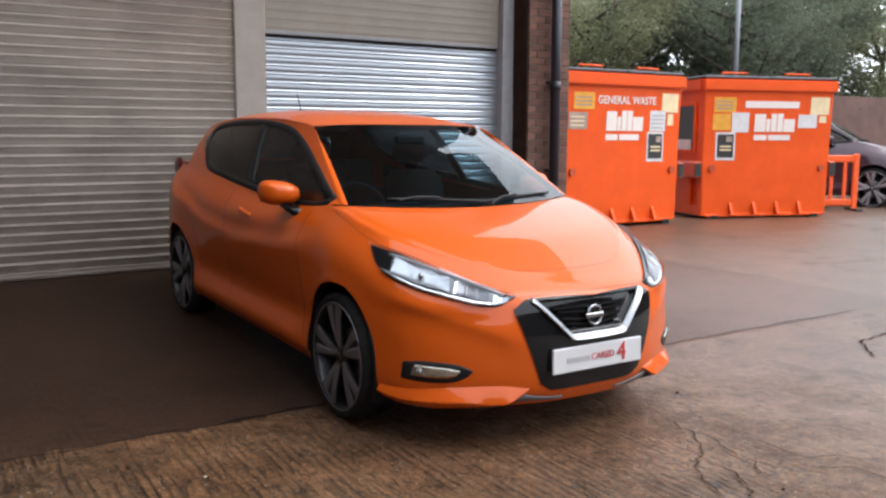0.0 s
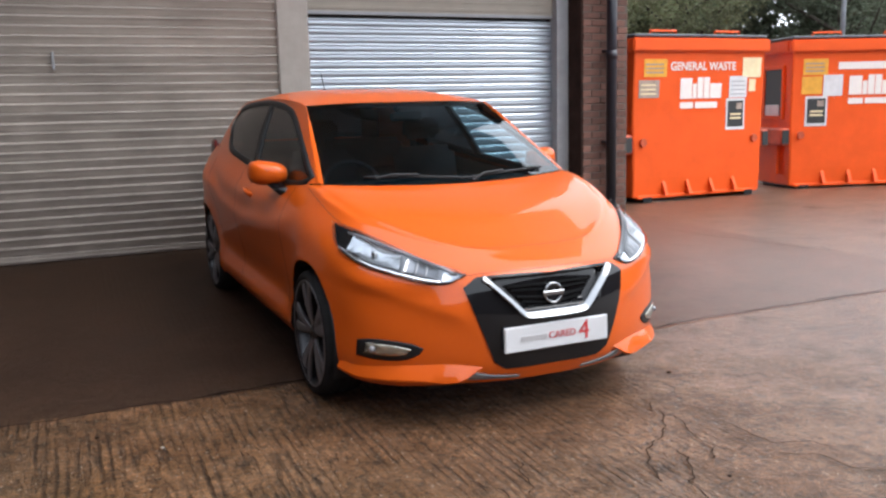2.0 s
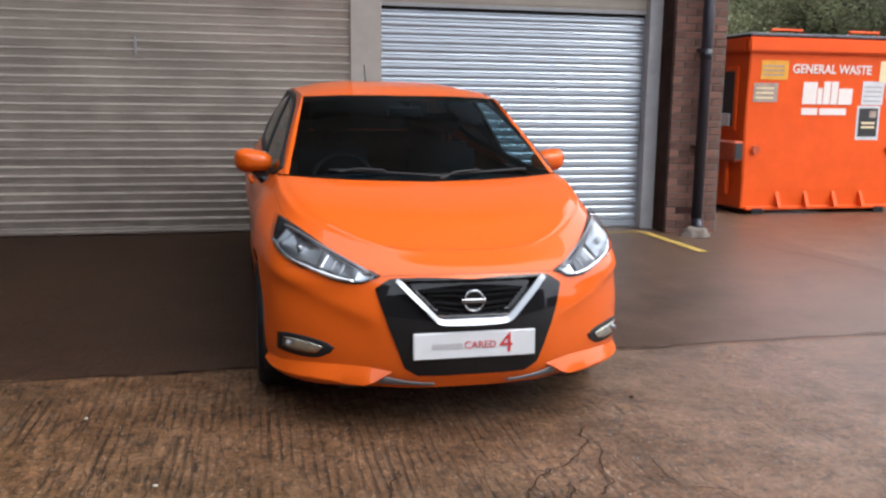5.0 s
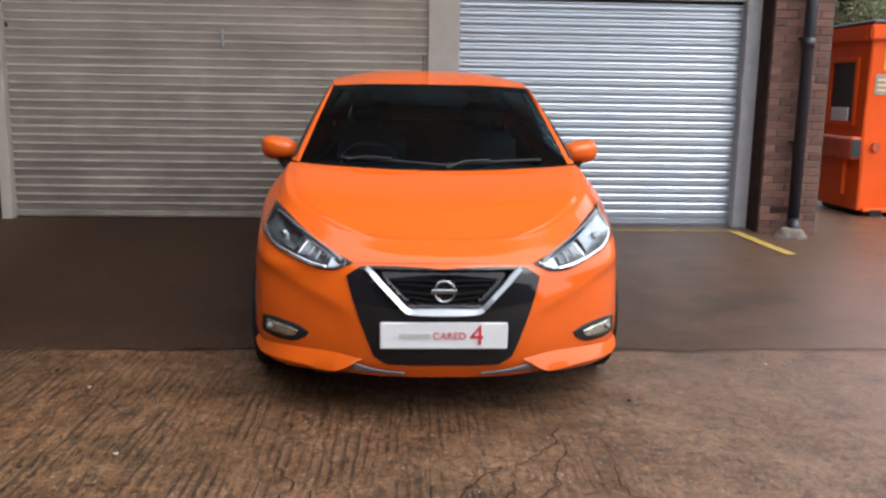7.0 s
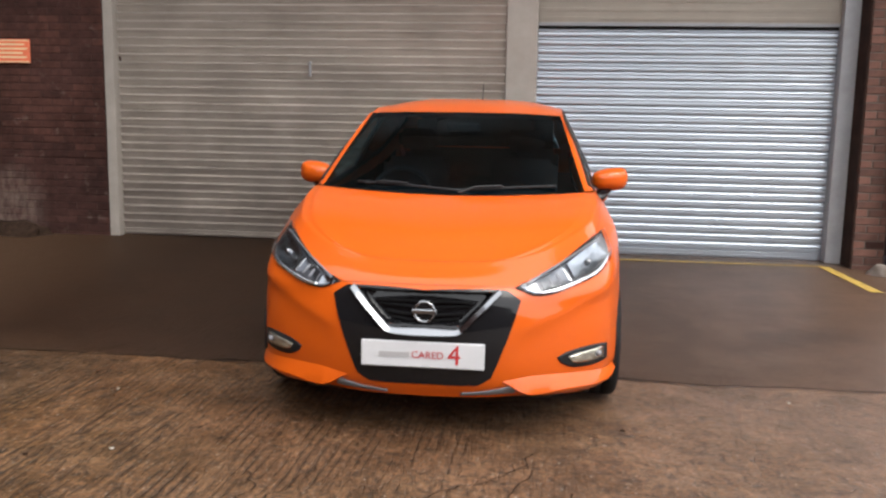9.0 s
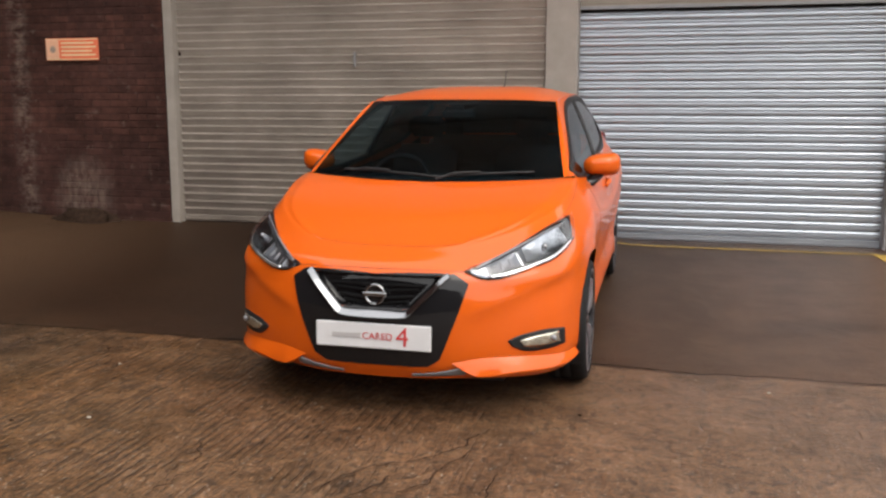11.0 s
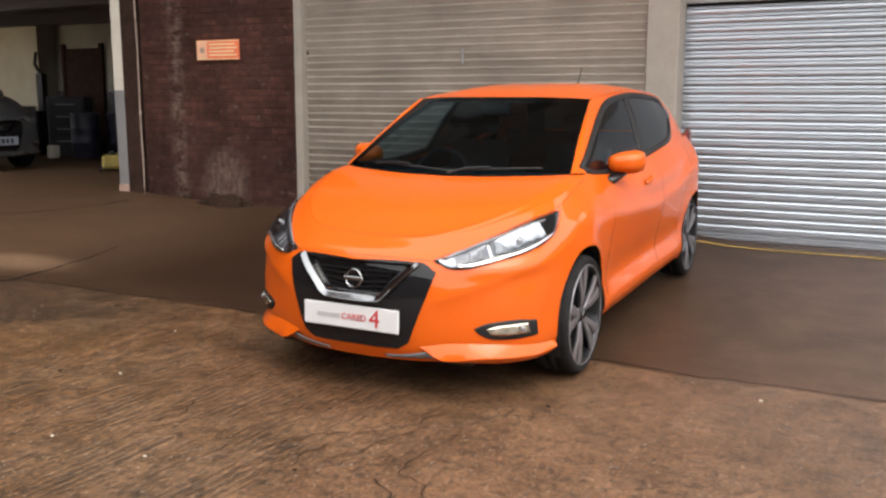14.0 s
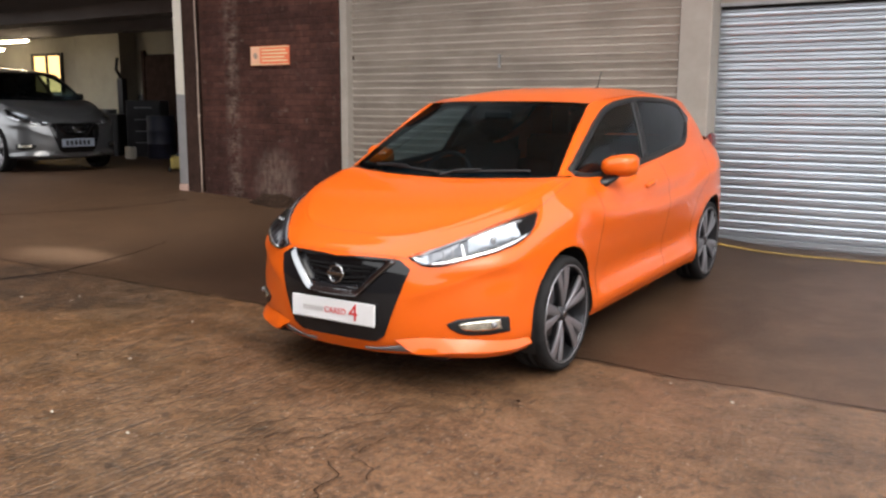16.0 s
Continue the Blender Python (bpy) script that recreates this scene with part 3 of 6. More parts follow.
def crack(name, pts, width, label, material=None, taper=0.0):
    """A jagged open joint, a thin dirty strip just over the ground."""
    bm = bmesh.new()
    p = spline([(x, y, 0) for x, y in pts], 40)
    last = 40
    rows = []
    for i, q in enumerate(p):
        d = (p[min(i + 1, last)] - p[max(i - 1, 0)]).normalized()
        s = Vector((-d.y, d.x, 0))
        j = noise.noise((q.x * 5, q.y * 5, 3)) * 0.04 + noise.noise((q.x * 16, q.y * 16, 3)) * 0.028
        w = width * (1 - taper * i / last) * (0.5 + 0.9 * abs(noise.noise((q.x * 9, q.y * 9, 7))))
        if i in (0, last):
            w *= 0.2
        a, b = q + s * (j - w), q + s * (j + w)
        rows.append([(a.x, a.y, gz(a.x, a.y) + 0.008), (b.x, b.y, gz(b.x, b.y) + 0.008)])
    grid_faces(bm, rows)
    bmesh.ops.recalc_face_normals(bm, faces=bm.faces[:])
    return tagged(part(name, bm, material or GRIT, None, label), kind="structure", category="ground")


crack("ground_joint_1", ((-1.42, 3.0), (-1.36, 3.43), (-1.26, 3.85), (-1.32, 4.30), (-1.48, 4.85), (-1.62, 5.30)), 0.034, "dirty open joint across the concrete", BLACK_DIRT, 0.7)
crack("ground_joint_2", ((-6.0, 4.0), (-3.5, 3.96), (-1.5, 3.93), (1.2, 3.92)), 0.007, "dirt-filled joint along the apron edge", BLACK_DIRT)
crack("ground_joint_3", ((1.2, 3.92), (3.0, 3.925), (4.6, 3.92), (6.4, 3.94)), 0.016, "dirt-filled joint along the apron edge", BLACK_DIRT, 0.6)
crack("ground_joint_4", ((-5.4, 4.9), (-4.81, 5.46), (-4.10, 6.13), (-3.72, 6.67), (-3.52, 7.23)), 0.022, "dirty joint in the concrete before the garage", BLACK_DIRT)
cracks = (
    ((3.10, 2.81), (2.99, 2.56), (2.72, 2.31), (2.61, 2.07)),
    ((3.11, 2.60), (2.99, 2.33), (2.99, 2.24), (2.90, 2.16)),
    ((2.84, 2.29), (2.78, 2.12), (2.68, 2.02), (2.63, 1.88)),
    ((2.22, 2.51), (2.16, 2.30), (2.10, 2.12), (2.04, 1.95)),
    ((1.97, 2.43), (2.01, 2.34), (2.03, 2.22), (2.00, 2.10)),
    ((3.17, 2.07), (3.28, 1.98), (3.30, 1.85), (3.44, 1.74)),
    ((3.22, 2.41), (3.22, 2.19), (3.32, 2.11), (3.42, 2.02)),
    ((9.05, 8.2), (9.25, 7.6), (9.36, 7.1), (9.38, 6.5)),
    ((6.62, 7.1), (6.75, 6.5), (6.90, 5.9), (7.05, 5.2)),
    ((5.1, 3.0), (5.5, 3.3), (6.1, 3.35), (6.6, 3.7)),
    ((7.6, 3.94), (8.6, 3.9), (9.8, 3.97), (11.5, 3.9)),
)
for i, c in enumerate(cracks):
    crack("ground_crack_%d" % (i + 1), c, 0.0048 if i < 7 else 0.006 if i < 9 else 0.009, "thin jagged crack in the concrete")


def setting(name, bm, material, label, category="wall", smooth=False):
    return tagged(part(name, bm, material, None, label, smooth), kind="structure", category=category)


# ---- building front ----
H_TOP = 8.5
SH1_Y, SH2_Y = 7.85, 8.09


def slat_mesh(name, width, prof, material):
    """One roller-shutter lath: a profile (out, up) drawn along the width."""
    bm = bmesh.new()
    grid_faces(bm, [[(width * i / 4, y, z) for y, z in prof] for i in range(5)])
    bm.faces.ensure_lookup_table()
    bm.normal_update()
    if bm.faces[2].normal.y > 0:
        bmesh.ops.reverse_faces(bm, faces=bm.faces[:])
    me = bpy.data.meshes.new(name)
    bm.to_mesh(me)
    bm.free()
    me.materials.append(material)
    return me


def old_lath(p):
    """A painted lath: a web that leans a little outward to the top, and a narrow rounded crest."""
    d = 0.026
    return [(0.003, 0.0), (0.0, p * 0.025), (-d * 0.12, p * 0.06), (-d * 0.38, p * 0.34), (-d * 0.76, p * 0.64), (-d * 0.97, p * 0.715), (-d, p * 0.745), (-d * 0.92, p * 0.79), (-d * 0.62, p * 0.87), (-d * 0.24, p * 0.95), (0.003, p * 0.995)]


def new_lath(p):
    """A bright lath: a deep crease, a bowed web, a second crease and a proud roll that leans to the sky."""
    d = 0.015
    return [(0.006, 0.0), (0.004, p * 0.06), (-d * 0.40, p * 0.12), (-d * 0.56, p * 0.24), (-d * 0.62, p * 0.36), (-d * 0.54, p * 0.50), (0.003, p * 0.57), (0.004, p * 0.63), (-d, p * 0.70), (-d * 1.02, p * 0.735), (-d * 0.80, p * 0.82), (-d * 0.50, p * 0.92), (-d * 0.1, p * 0.96), (0.006, p * 0.99)]


def roller_shutter(x0, x1, y, z0, z1, pitch, lath, material, label):
    ob = thing("roller_shutter", pose(x0, y, z0), label, "shutter")
    me = slat_mesh("slat", x1 - x0, lath(pitch), material)
    n = int((z1 - z0 - 0.07) / pitch)
    for i in range(n):
        shared("slat", me, ob, pose(0, 0.0015 * math.sin(i * 2.3), 0.07 + i * pitch, 0.5 * math.sin(i * 1.7)))
    part("bottom_rail", box(0.0, x1 - x0, -0.016, 0.03, 0.0, 0.068, 0.006), material, ob)
    part("rail_lip", box(0.004, x1 - x0 - 0.004, -0.024, -0.014, 0.018, 0.034, 0.003), material, ob)
    part("backing", box(0.0, x1 - x0, 0.012, 0.03, 0.068, z1 - z0), BLACK, ob)
    return ob


old = roller_shutter(-1.235, 2.695, SH1_Y, gz(0.7, 7.85) + 0.005, 3.3, 0.081, old_lath, SHUTTER_OLD, "cream painted steel roller shutter, closed and grimy")
pull = part("handle", box(-0.012, 0.012, -0.05, -0.012, 0, 0.15, 0.005), STEEL_GREY, old, "small welded pull handle")
pull.location = (0.765 + 1.235, 0, 1.79 - old.location.z)
part("end_lock", box(0.006, 0.03, -0.02, 0.0, 1.77, 1.815, 0.004), DARK_WOOD, old)
roller_shutter(3.0, 5.84, SH2_Y, gz(4.5, 8.09) + 0.005, 2.36, 0.0824, new_lath, SHUTTER_NEW, "bright galvanised steel roller shutter, closed")
hood = thing("shutter_hood", pose(3.0, 8.055, 2.325), "cream ribbed sheet-metal hood above the galvanised shutter", "shutter")
part("panel", box(0, 2.84, 0, 0.04, 0, 1.1, 0.004), SHUTTER_TOP, hood)
for i in range(12):
    part("rib", box(0.005, 2.835, -0.006, 0.001, 0.05 + i * 0.085, 0.085 + i * 0.085, 0.002), SHUTTER_TOP, hood)
part("edge_strip", box(0, 2.84, -0.012, 0.0, -0.004, 0.03, 0.003), STEEL_GREY, hood)

p = box(2.695, 3.0, 7.805, 8.3, 0.05, 3.4, 0.012)
setting("wall_pillar", p, PILLAR, "cream painted pillar between two roller shutters")
setting("trim_1", box(-1.335, -1.235, 7.73, 7.9, 0.05, 3.4, 0.006), PILLAR, "cream steel guide rail of the old shutter", "trim")
setting("trim_2", box(5.84, 5.995, 7.97, 8.2, 0.05, 3.4, 0.006), RAIL_GREY, "grey steel guide rail of the galvanised shutter", "trim")
setting("wall_south", box(-3.72, 6.58, 7.9, 8.35, 3.3, H_TOP), UPPER_WALL, "plain wall band above the roller shutters")
setting("wall_inner", box(-3.72, 6.4, 8.28, 8.40, 0, 3.3), RENDER, "plain inner wall behind the shutters")
setting("wall_east", box(6.2, 6.56, 8.3, 22, 0, H_TOP), MORTAR, "red brick side wall of the building")
setting("threshold_1", box(3.0, 5.85, 7.95, 8.3, 0.0, gz(4.5, 8.09) + 0.004), APRON, "concrete sill under the galvanised shutter", "trim")

# canopy over the apron: unseen, inferred from reflections, its size set to shape the light
canopy = thing("canopy", pose(0, 0, 0), "flat canopy over the apron, out of view", "canopy")
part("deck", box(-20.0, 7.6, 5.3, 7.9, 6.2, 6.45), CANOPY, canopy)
part("fascia", box(-20.0, 7.6, 5.26, 5.298, 6.1, 6.5, 0.01), CANOPY, canopy)
part("fascia", box(7.602, 7.64, 5.26, 7.9, 6.1, 6.5, 0.01), CANOPY, canopy)
# the yard's west side: an unseen wall added to block the sky light there
setting("wall_wing", box(-8.0, -7.5, -14, 6.9, -0.1, 14.5), BRICK_DARK, "unseen brick wall added to shade the west of the yard")

# unseen walls added to cut low sky light and its reflections on the car
setting("wall_far_south", box(-10, 26, -16.4, -16, -0.1, 6.0), BRICK_DARK, "unseen brick wall added to block low sky to the south")
setting("wall_far_east", box(27, 27.4, -16, 9.5, -0.1, 4.2), BRICK_DARK, "unseen brick wall added to block low sky to the east")

# column at the corner with its rainwater pipe
setting("trim_3", box(5.985, 5.999, 7.72, 8.0, 0.05, 3.4), DARK_WOOD, "dark reveal of the brick column", "trim")
pipe = thing("rainwater_pipe", pose(6.30, 7.60, gz(6.3, 7.6)), "black iron rainwater pipe fixed to the brick column", "pipe")
part("pipe", cyl((0, 0, 0.10), (0, 0, 4.3), 0.055, n=20), PIPE, pipe, smooth=True)
part("collar", cyl((0, 0, 1.80), (0, 0, 1.90), 0.059, n=20), PIPE, pipe, smooth=True)
part("shoe", cyl((0, -0.06, 0.02), (0, 0, 0.16), 0.058, n=16), PIPE, pipe, smooth=True)
for zz in (0.9, 1.88, 2.9):
    part("bracket", box(-0.062, 0.062, 0.02, 0.1, zz, zz + 0.03, 0.006), PIPE, pipe)


def lump(name, loc, size, material, label, category, seed=0, sub=3):
    bm = bmesh.new()
    bmesh.ops.create_icosphere(bm, subdivisions=sub, radius=1)
    for v in bm.verts:
        k = 1 + 0.35 * noise.noise(v.co * 1.6 + Vector((seed, 0, 0))) + 0.15 * noise.noise(v.co * 4 + Vector((seed, 3, 0)))
        v.co = Vector((v.co.x * size[0] * k, v.co.y * size[1] * k, max(-0.15, v.co.z) * size[2] * k))
    ob = part(name, bm, material, None, label, smooth=True)
    ob.location = loc
    return tagged(ob, category=category)


OLD_CONCRETE = mat("old_concrete", (0.15, 0.12, 0.10), 0.9, vary=0.4, scale=12, bump=0.5, bump_scale=40)
lump("concrete_lump", (6.22, 7.47, gz(6.22, 7.47) + 0.01), (0.15, 0.11, 0.10), OLD_CONCRETE, "pale lump of concrete at the foot of the pipe", "rubble", 2)

# yellow line painted in front of the galvanised shutter
def strip(name, pts, width, material, label):
    bm = bmesh.new()
    rows = []
    pts = [Vector((*q, 0)) for q in pts]
    for i, q in enumerate(pts):
        d = (pts[min(i + 1, len(pts) - 1)] - pts[max(i - 1, 0)]).normalized()
        s = Vector((-d.y, d.x, 0)) * width / 2
        rows.append([(e.x, e.y, gz(e.x, e.y) + 0.008) for e in (q - s, q + s)])
    grid_faces(bm, rows)
    bmesh.ops.recalc_face_normals(bm, faces=bm.faces[:])
    return setting(name, bm, material, label, "line")


strip("trim_4", [(3.05 + 0.27 * i, 7.70) for i in range(11)], 0.05, YELLOW, "worn yellow line along the shutter")
strip("trim_5", [(5.75 + 0.009 * i, 7.70 - 0.098 * i) for i in range(12)], 0.10, YELLOW, "worn yellow line at the shutter's corner")

# posts at the garage opening
post = thing("door_post", pose(-4.15, 7.83, gz(-4.2, 7.8) - 0.01), "white and grey painted post at the garage opening", "post")
part("upper", box(-0.09, 0.075, -0.08, 0.12, 1.32, 3.2, 0.006), WALL_WHITE, post, "white painted upper part")
part("lower", box(-0.09, 0.075, -0.08, 0.12, 0.10, 1.318, 0.006), STEEL_GREY, post, "grey painted lower part")
part("foot", box(-0.10, 0.08, -0.09, 0.13, 0.0, 0.098, 0.006), SILL_PINK, post, "bare worn foot")
timber = thing("timber_post", pose(-3.93, 7.80, gz(-3.9, 7.8) - 0.01), "dark brown timber post beside the painted post", "post")
part("board", box(-0.135, -0.02, -0.06, 0.12, 0, 3.2, 0.008), DARK_WOOD, timber)
part("board", box(-0.015, 0.13, -0.09, 0.12, 0, 3.2, 0.008), DARK_WOOD, timber)
conduit = thing("conduit", pose(-3.735, 7.69, gz(-3.8, 7.7)), "thin pale conduit running up the wall's edge", "pipe")
path = [(0.004 * math.sin(i * 0.9), 0, 3.2 * i / 16) for i in range(17)]
part("tube", sweep(path, circle(0.009), up=Vector((0, 1, 0))), LABEL_GREY, conduit, smooth=True)
part("collar", cyl((0, 0, 1.02), (0, 0, 1.06), 0.018), LABEL_GREY, conduit)

# sign on the brick wall
sign = thing("wall_sign", pose(-2.424, 7.70, 2.0), "small orange-red notice screwed to the brick wall", "sign")
part("board", box(-0.325, 0.325, -0.012, 0.004, -0.118, 0.118, 0.004), SIGN, sign)
part("border", box(-0.318, 0.318, -0.0145, -0.011, 0.10, 0.11), LABEL_CREAM, sign)
part("border", box(-0.318, 0.318, -0.0145, -0.011, -0.11, -0.10), LABEL_CREAM, sign)
part("symbol_panel", box(-0.318, -0.16, -0.0150, -0.011, -0.099, 0.099), SIGN_PALE, sign)
part("symbol", cyl((-0.235, -0.018, 0), (-0.235, -0.013, 0), 0.035), LABEL_GREY, sign)
for i, w in enumerate((0.40, 0.43, 0.38, 0.42)):
    part("text_bar", box(-0.13, -0.13 + w, -0.0150, -0.011, 0.058 - i * 0.042, 0.075 - i * 0.042), LABEL_CREAM, sign)


DIRT = mat("dark_leaf_dirt", (0.034, 0.020, 0.0135), 0.95, vary=0.5, scale=25, bump=0.8, bump_scale=50, spec=0.1)
lump("dirt_mound", (-2.32, 7.60, gz(-2.3, 7.5) + 0.015), (0.36, 0.13, 0.13), DIRT, "mound of dark dirt and leaves at the wall", "dirt", 5, 4)

# ---- garage interior ----
GX0, GX1, GY1, GZ1 = -20.0, -4.1, 13.6, 3.08
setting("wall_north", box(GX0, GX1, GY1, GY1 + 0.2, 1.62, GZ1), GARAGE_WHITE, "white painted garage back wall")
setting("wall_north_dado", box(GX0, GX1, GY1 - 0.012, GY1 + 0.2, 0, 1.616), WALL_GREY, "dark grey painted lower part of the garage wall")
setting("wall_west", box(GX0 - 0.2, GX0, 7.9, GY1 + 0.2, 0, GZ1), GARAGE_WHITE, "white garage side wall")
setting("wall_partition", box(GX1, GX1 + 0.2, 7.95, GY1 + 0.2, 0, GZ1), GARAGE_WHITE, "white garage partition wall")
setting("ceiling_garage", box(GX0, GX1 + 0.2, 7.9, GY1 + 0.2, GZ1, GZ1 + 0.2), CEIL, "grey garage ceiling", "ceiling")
setting("wall_lintel", box(GX0, -3.72, 7.75, 7.95, 3.2, H_TOP), BRICK_DARK, "plain lintel over the garage opening")
for i, yy in enumerate((9.3, 11.4)):
    setting("beam_%d" % (i + 1), box(GX0, GX1, yy, yy + 0.22, GZ1 - 0.22, GZ1 - 0.002), CEIL, "grey beam under the garage ceiling", "beam")
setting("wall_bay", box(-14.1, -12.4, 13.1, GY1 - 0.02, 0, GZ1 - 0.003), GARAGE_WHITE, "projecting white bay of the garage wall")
dr = thing("garage_door", pose(-11.5, GY1 - 0.02, 0.2), "dark brown panelled inner door, closed", "door")
part("leaf", box(-0.55, 0.55, -0.05, 0, 0, 2.35, 0.01), DARK_WOOD, dr)
part("frame", box(-0.65, -0.55, -0.07, 0, 0, 2.45), DARK_WOOD, dr)
part("frame", box(0.55, 0.65, -0.07, 0, 0, 2.45), DARK_WOOD, dr)
part("handle", box(-0.5, -0.4, -0.09, -0.05, 1.0, 1.03, 0.005), CHROME, dr)
win = thing("window_1", pose(-15.95, GY1 - 0.02, 1.70), "lit inner window into a warm office", "window", kind="structure")
part("pane", box(-0.6, 0.6, -0.02, -0.01, 0.0, 0.92), ROOM, win)
for x in (-0.62, 0.0, 0.62):
    part("window_frame", box(x - 0.04, x + 0.04, -0.06, 0, -0.04, 0.92), BLACK, win)
part("window_frame", box(-0.66, 0.66, -0.06, 0, 0.922, 0.99), BLACK, win)
part("window_sill", box(-0.7, 0.7, -0.12, 0, -0.09, -0.03), WALL_WHITE, win)
for i, (x, y) in enumerate(((-13.62, 11.0), (-17.2, 12.6))):
    tl = thing("ceiling_light", pose(x, y, 2.74), "fluorescent batten lamp hanging under the garage ceiling", "lamp", "garage battens")
    part("tube", sweep([(-0.9 + 0.3 * k, 0, 0) for k in range(7)], circle(0.025)), TUBE, tl)
    part("batten", box(-0.95, 0.95, -0.05, 0.05, 0.03, 0.09, 0.006), WALL_WHITE, tl)
    for x2 in (-0.7, 0.7):
        part("hanger", cyl((x2, 0, 0.09), (x2, 0, 0.34 - 0.004), 0.008, n=6), STEEL_GREY, tl)

NAVY = mat("navy_drum_paint", (0.012, 0.014, 0.03), 0.5, vary=0.3, scale=6)
JACK_Y = mat("dull_yellow_paint", (0.22, 0.16, 0.03), 0.6, vary=0.3, scale=8)
GREY_BOX = mat("dark_cabinet_paint", (0.009, 0.009, 0.013), 0.5, vary=0.3, scale=4)


def on(x, y):
    return gz(x, y) + 0.002


cab = thing("tool_cabinet", pose(-11.0, 12.7, on(-11.0, 12.7), 0, 0, 30), "dark steel tool cabinet with drawers in the garage", "cabinet")
part("body", box(-0.4, 0.4, -0.25, 0.25, 0, 1.25, 0.015), GREY_BOX, cab)
for i in range(4):
    d = part("drawer", box(-0.36, 0.36, -0.27, -0.25, 0.15 + i * 0.26, 0.38 + i * 0.26, 0.005), GREY_BOX, cab)
    part("handle", box(-0.2, 0.2, -0.29, -0.272, 0.3 + i * 0.26, 0.32 + i * 0.26), SILVER, d)
ch = thing("tyre_machine", pose(-12.0, 12.4, on(-12.0, 12.4), 0, 0, 20), "dark tyre-changing machine with upright arm", "machine")
part("body", box(-0.45, 0.45, -0.35, 0.35, 0, 0.95, 0.03), GREY_BOX, ch)
part("column", box(0.2, 0.34, 0.1, 0.3, 0.95, 1.75, 0.01), GREY_BOX, ch)
part("arm", sweep([(0.27, 0.2, 1.72), (0.2, 0.1, 1.95), (0.28, 0.05, 2.2)], circle(0.035)), BLACK, ch)
part("turntable", cyl((-0.1, 0, 0.95), (-0.1, 0, 1.05), 0.28, n=24), SILVER, ch)
for i, (x, y) in enumerate(((-10.1, 12.3), (-9.6, 12.8))):
    dm = thing("oil_drum", pose(x, y, on(x, y)), "dark navy steel oil drum standing in the garage", "drum", "oil drums")
    part("body", lathe([(0.001, 0), (0.28, 0), (0.29, 0.02), (0.285, 0.3), (0.295, 0.31), (0.285, 0.33), (0.285, 0.58), (0.295, 0.6), (0.285, 0.62), (0.285, 0.9), (0.29, 0.92), (0.27, 0.915), (0.001, 0.905)], 28), NAVY, dm, smooth=True).rotation_euler = (0, radians(-90), 0)
    part("bung", cyl((0.14, 0, 0.9), (0.14, 0, 0.93), 0.03), SILVER, dm)
jk = thing("trolley_jack", pose(-6.9, 10.1, on(-6.9, 10.1), 0, 0, 40), "yellow trolley jack on the garage floor", "jack")
part("body", box(-0.15, 0.15, -0.35, 0.35, 0.05, 0.28, 0.03), JACK_Y, jk)
part("saddle", cyl((0, -0.25, 0.28), (0, -0.25, 0.34), 0.06), BLACK, jk)
for sx in (-0.17, 0.17):
    for sy in (-0.28, 0.28):
        part("wheel", cyl((sx - 0.02, sy, 0.05), (sx + 0.02, sy, 0.05), 0.05), BLACK, jk)
cn = thing("white_can", pose(-10.5, 11.8, on(-10.5, 11.8)), "small white plastic container on the garage floor", "container")
part("body", box(-0.11, 0.11, -0.08, 0.08, 0, 0.26, 0.02), WALL_WHITE, cn)
part("cap", cyl((0.05, 0, 0.26), (0.05, 0, 0.29), 0.025), BLACK, cn)


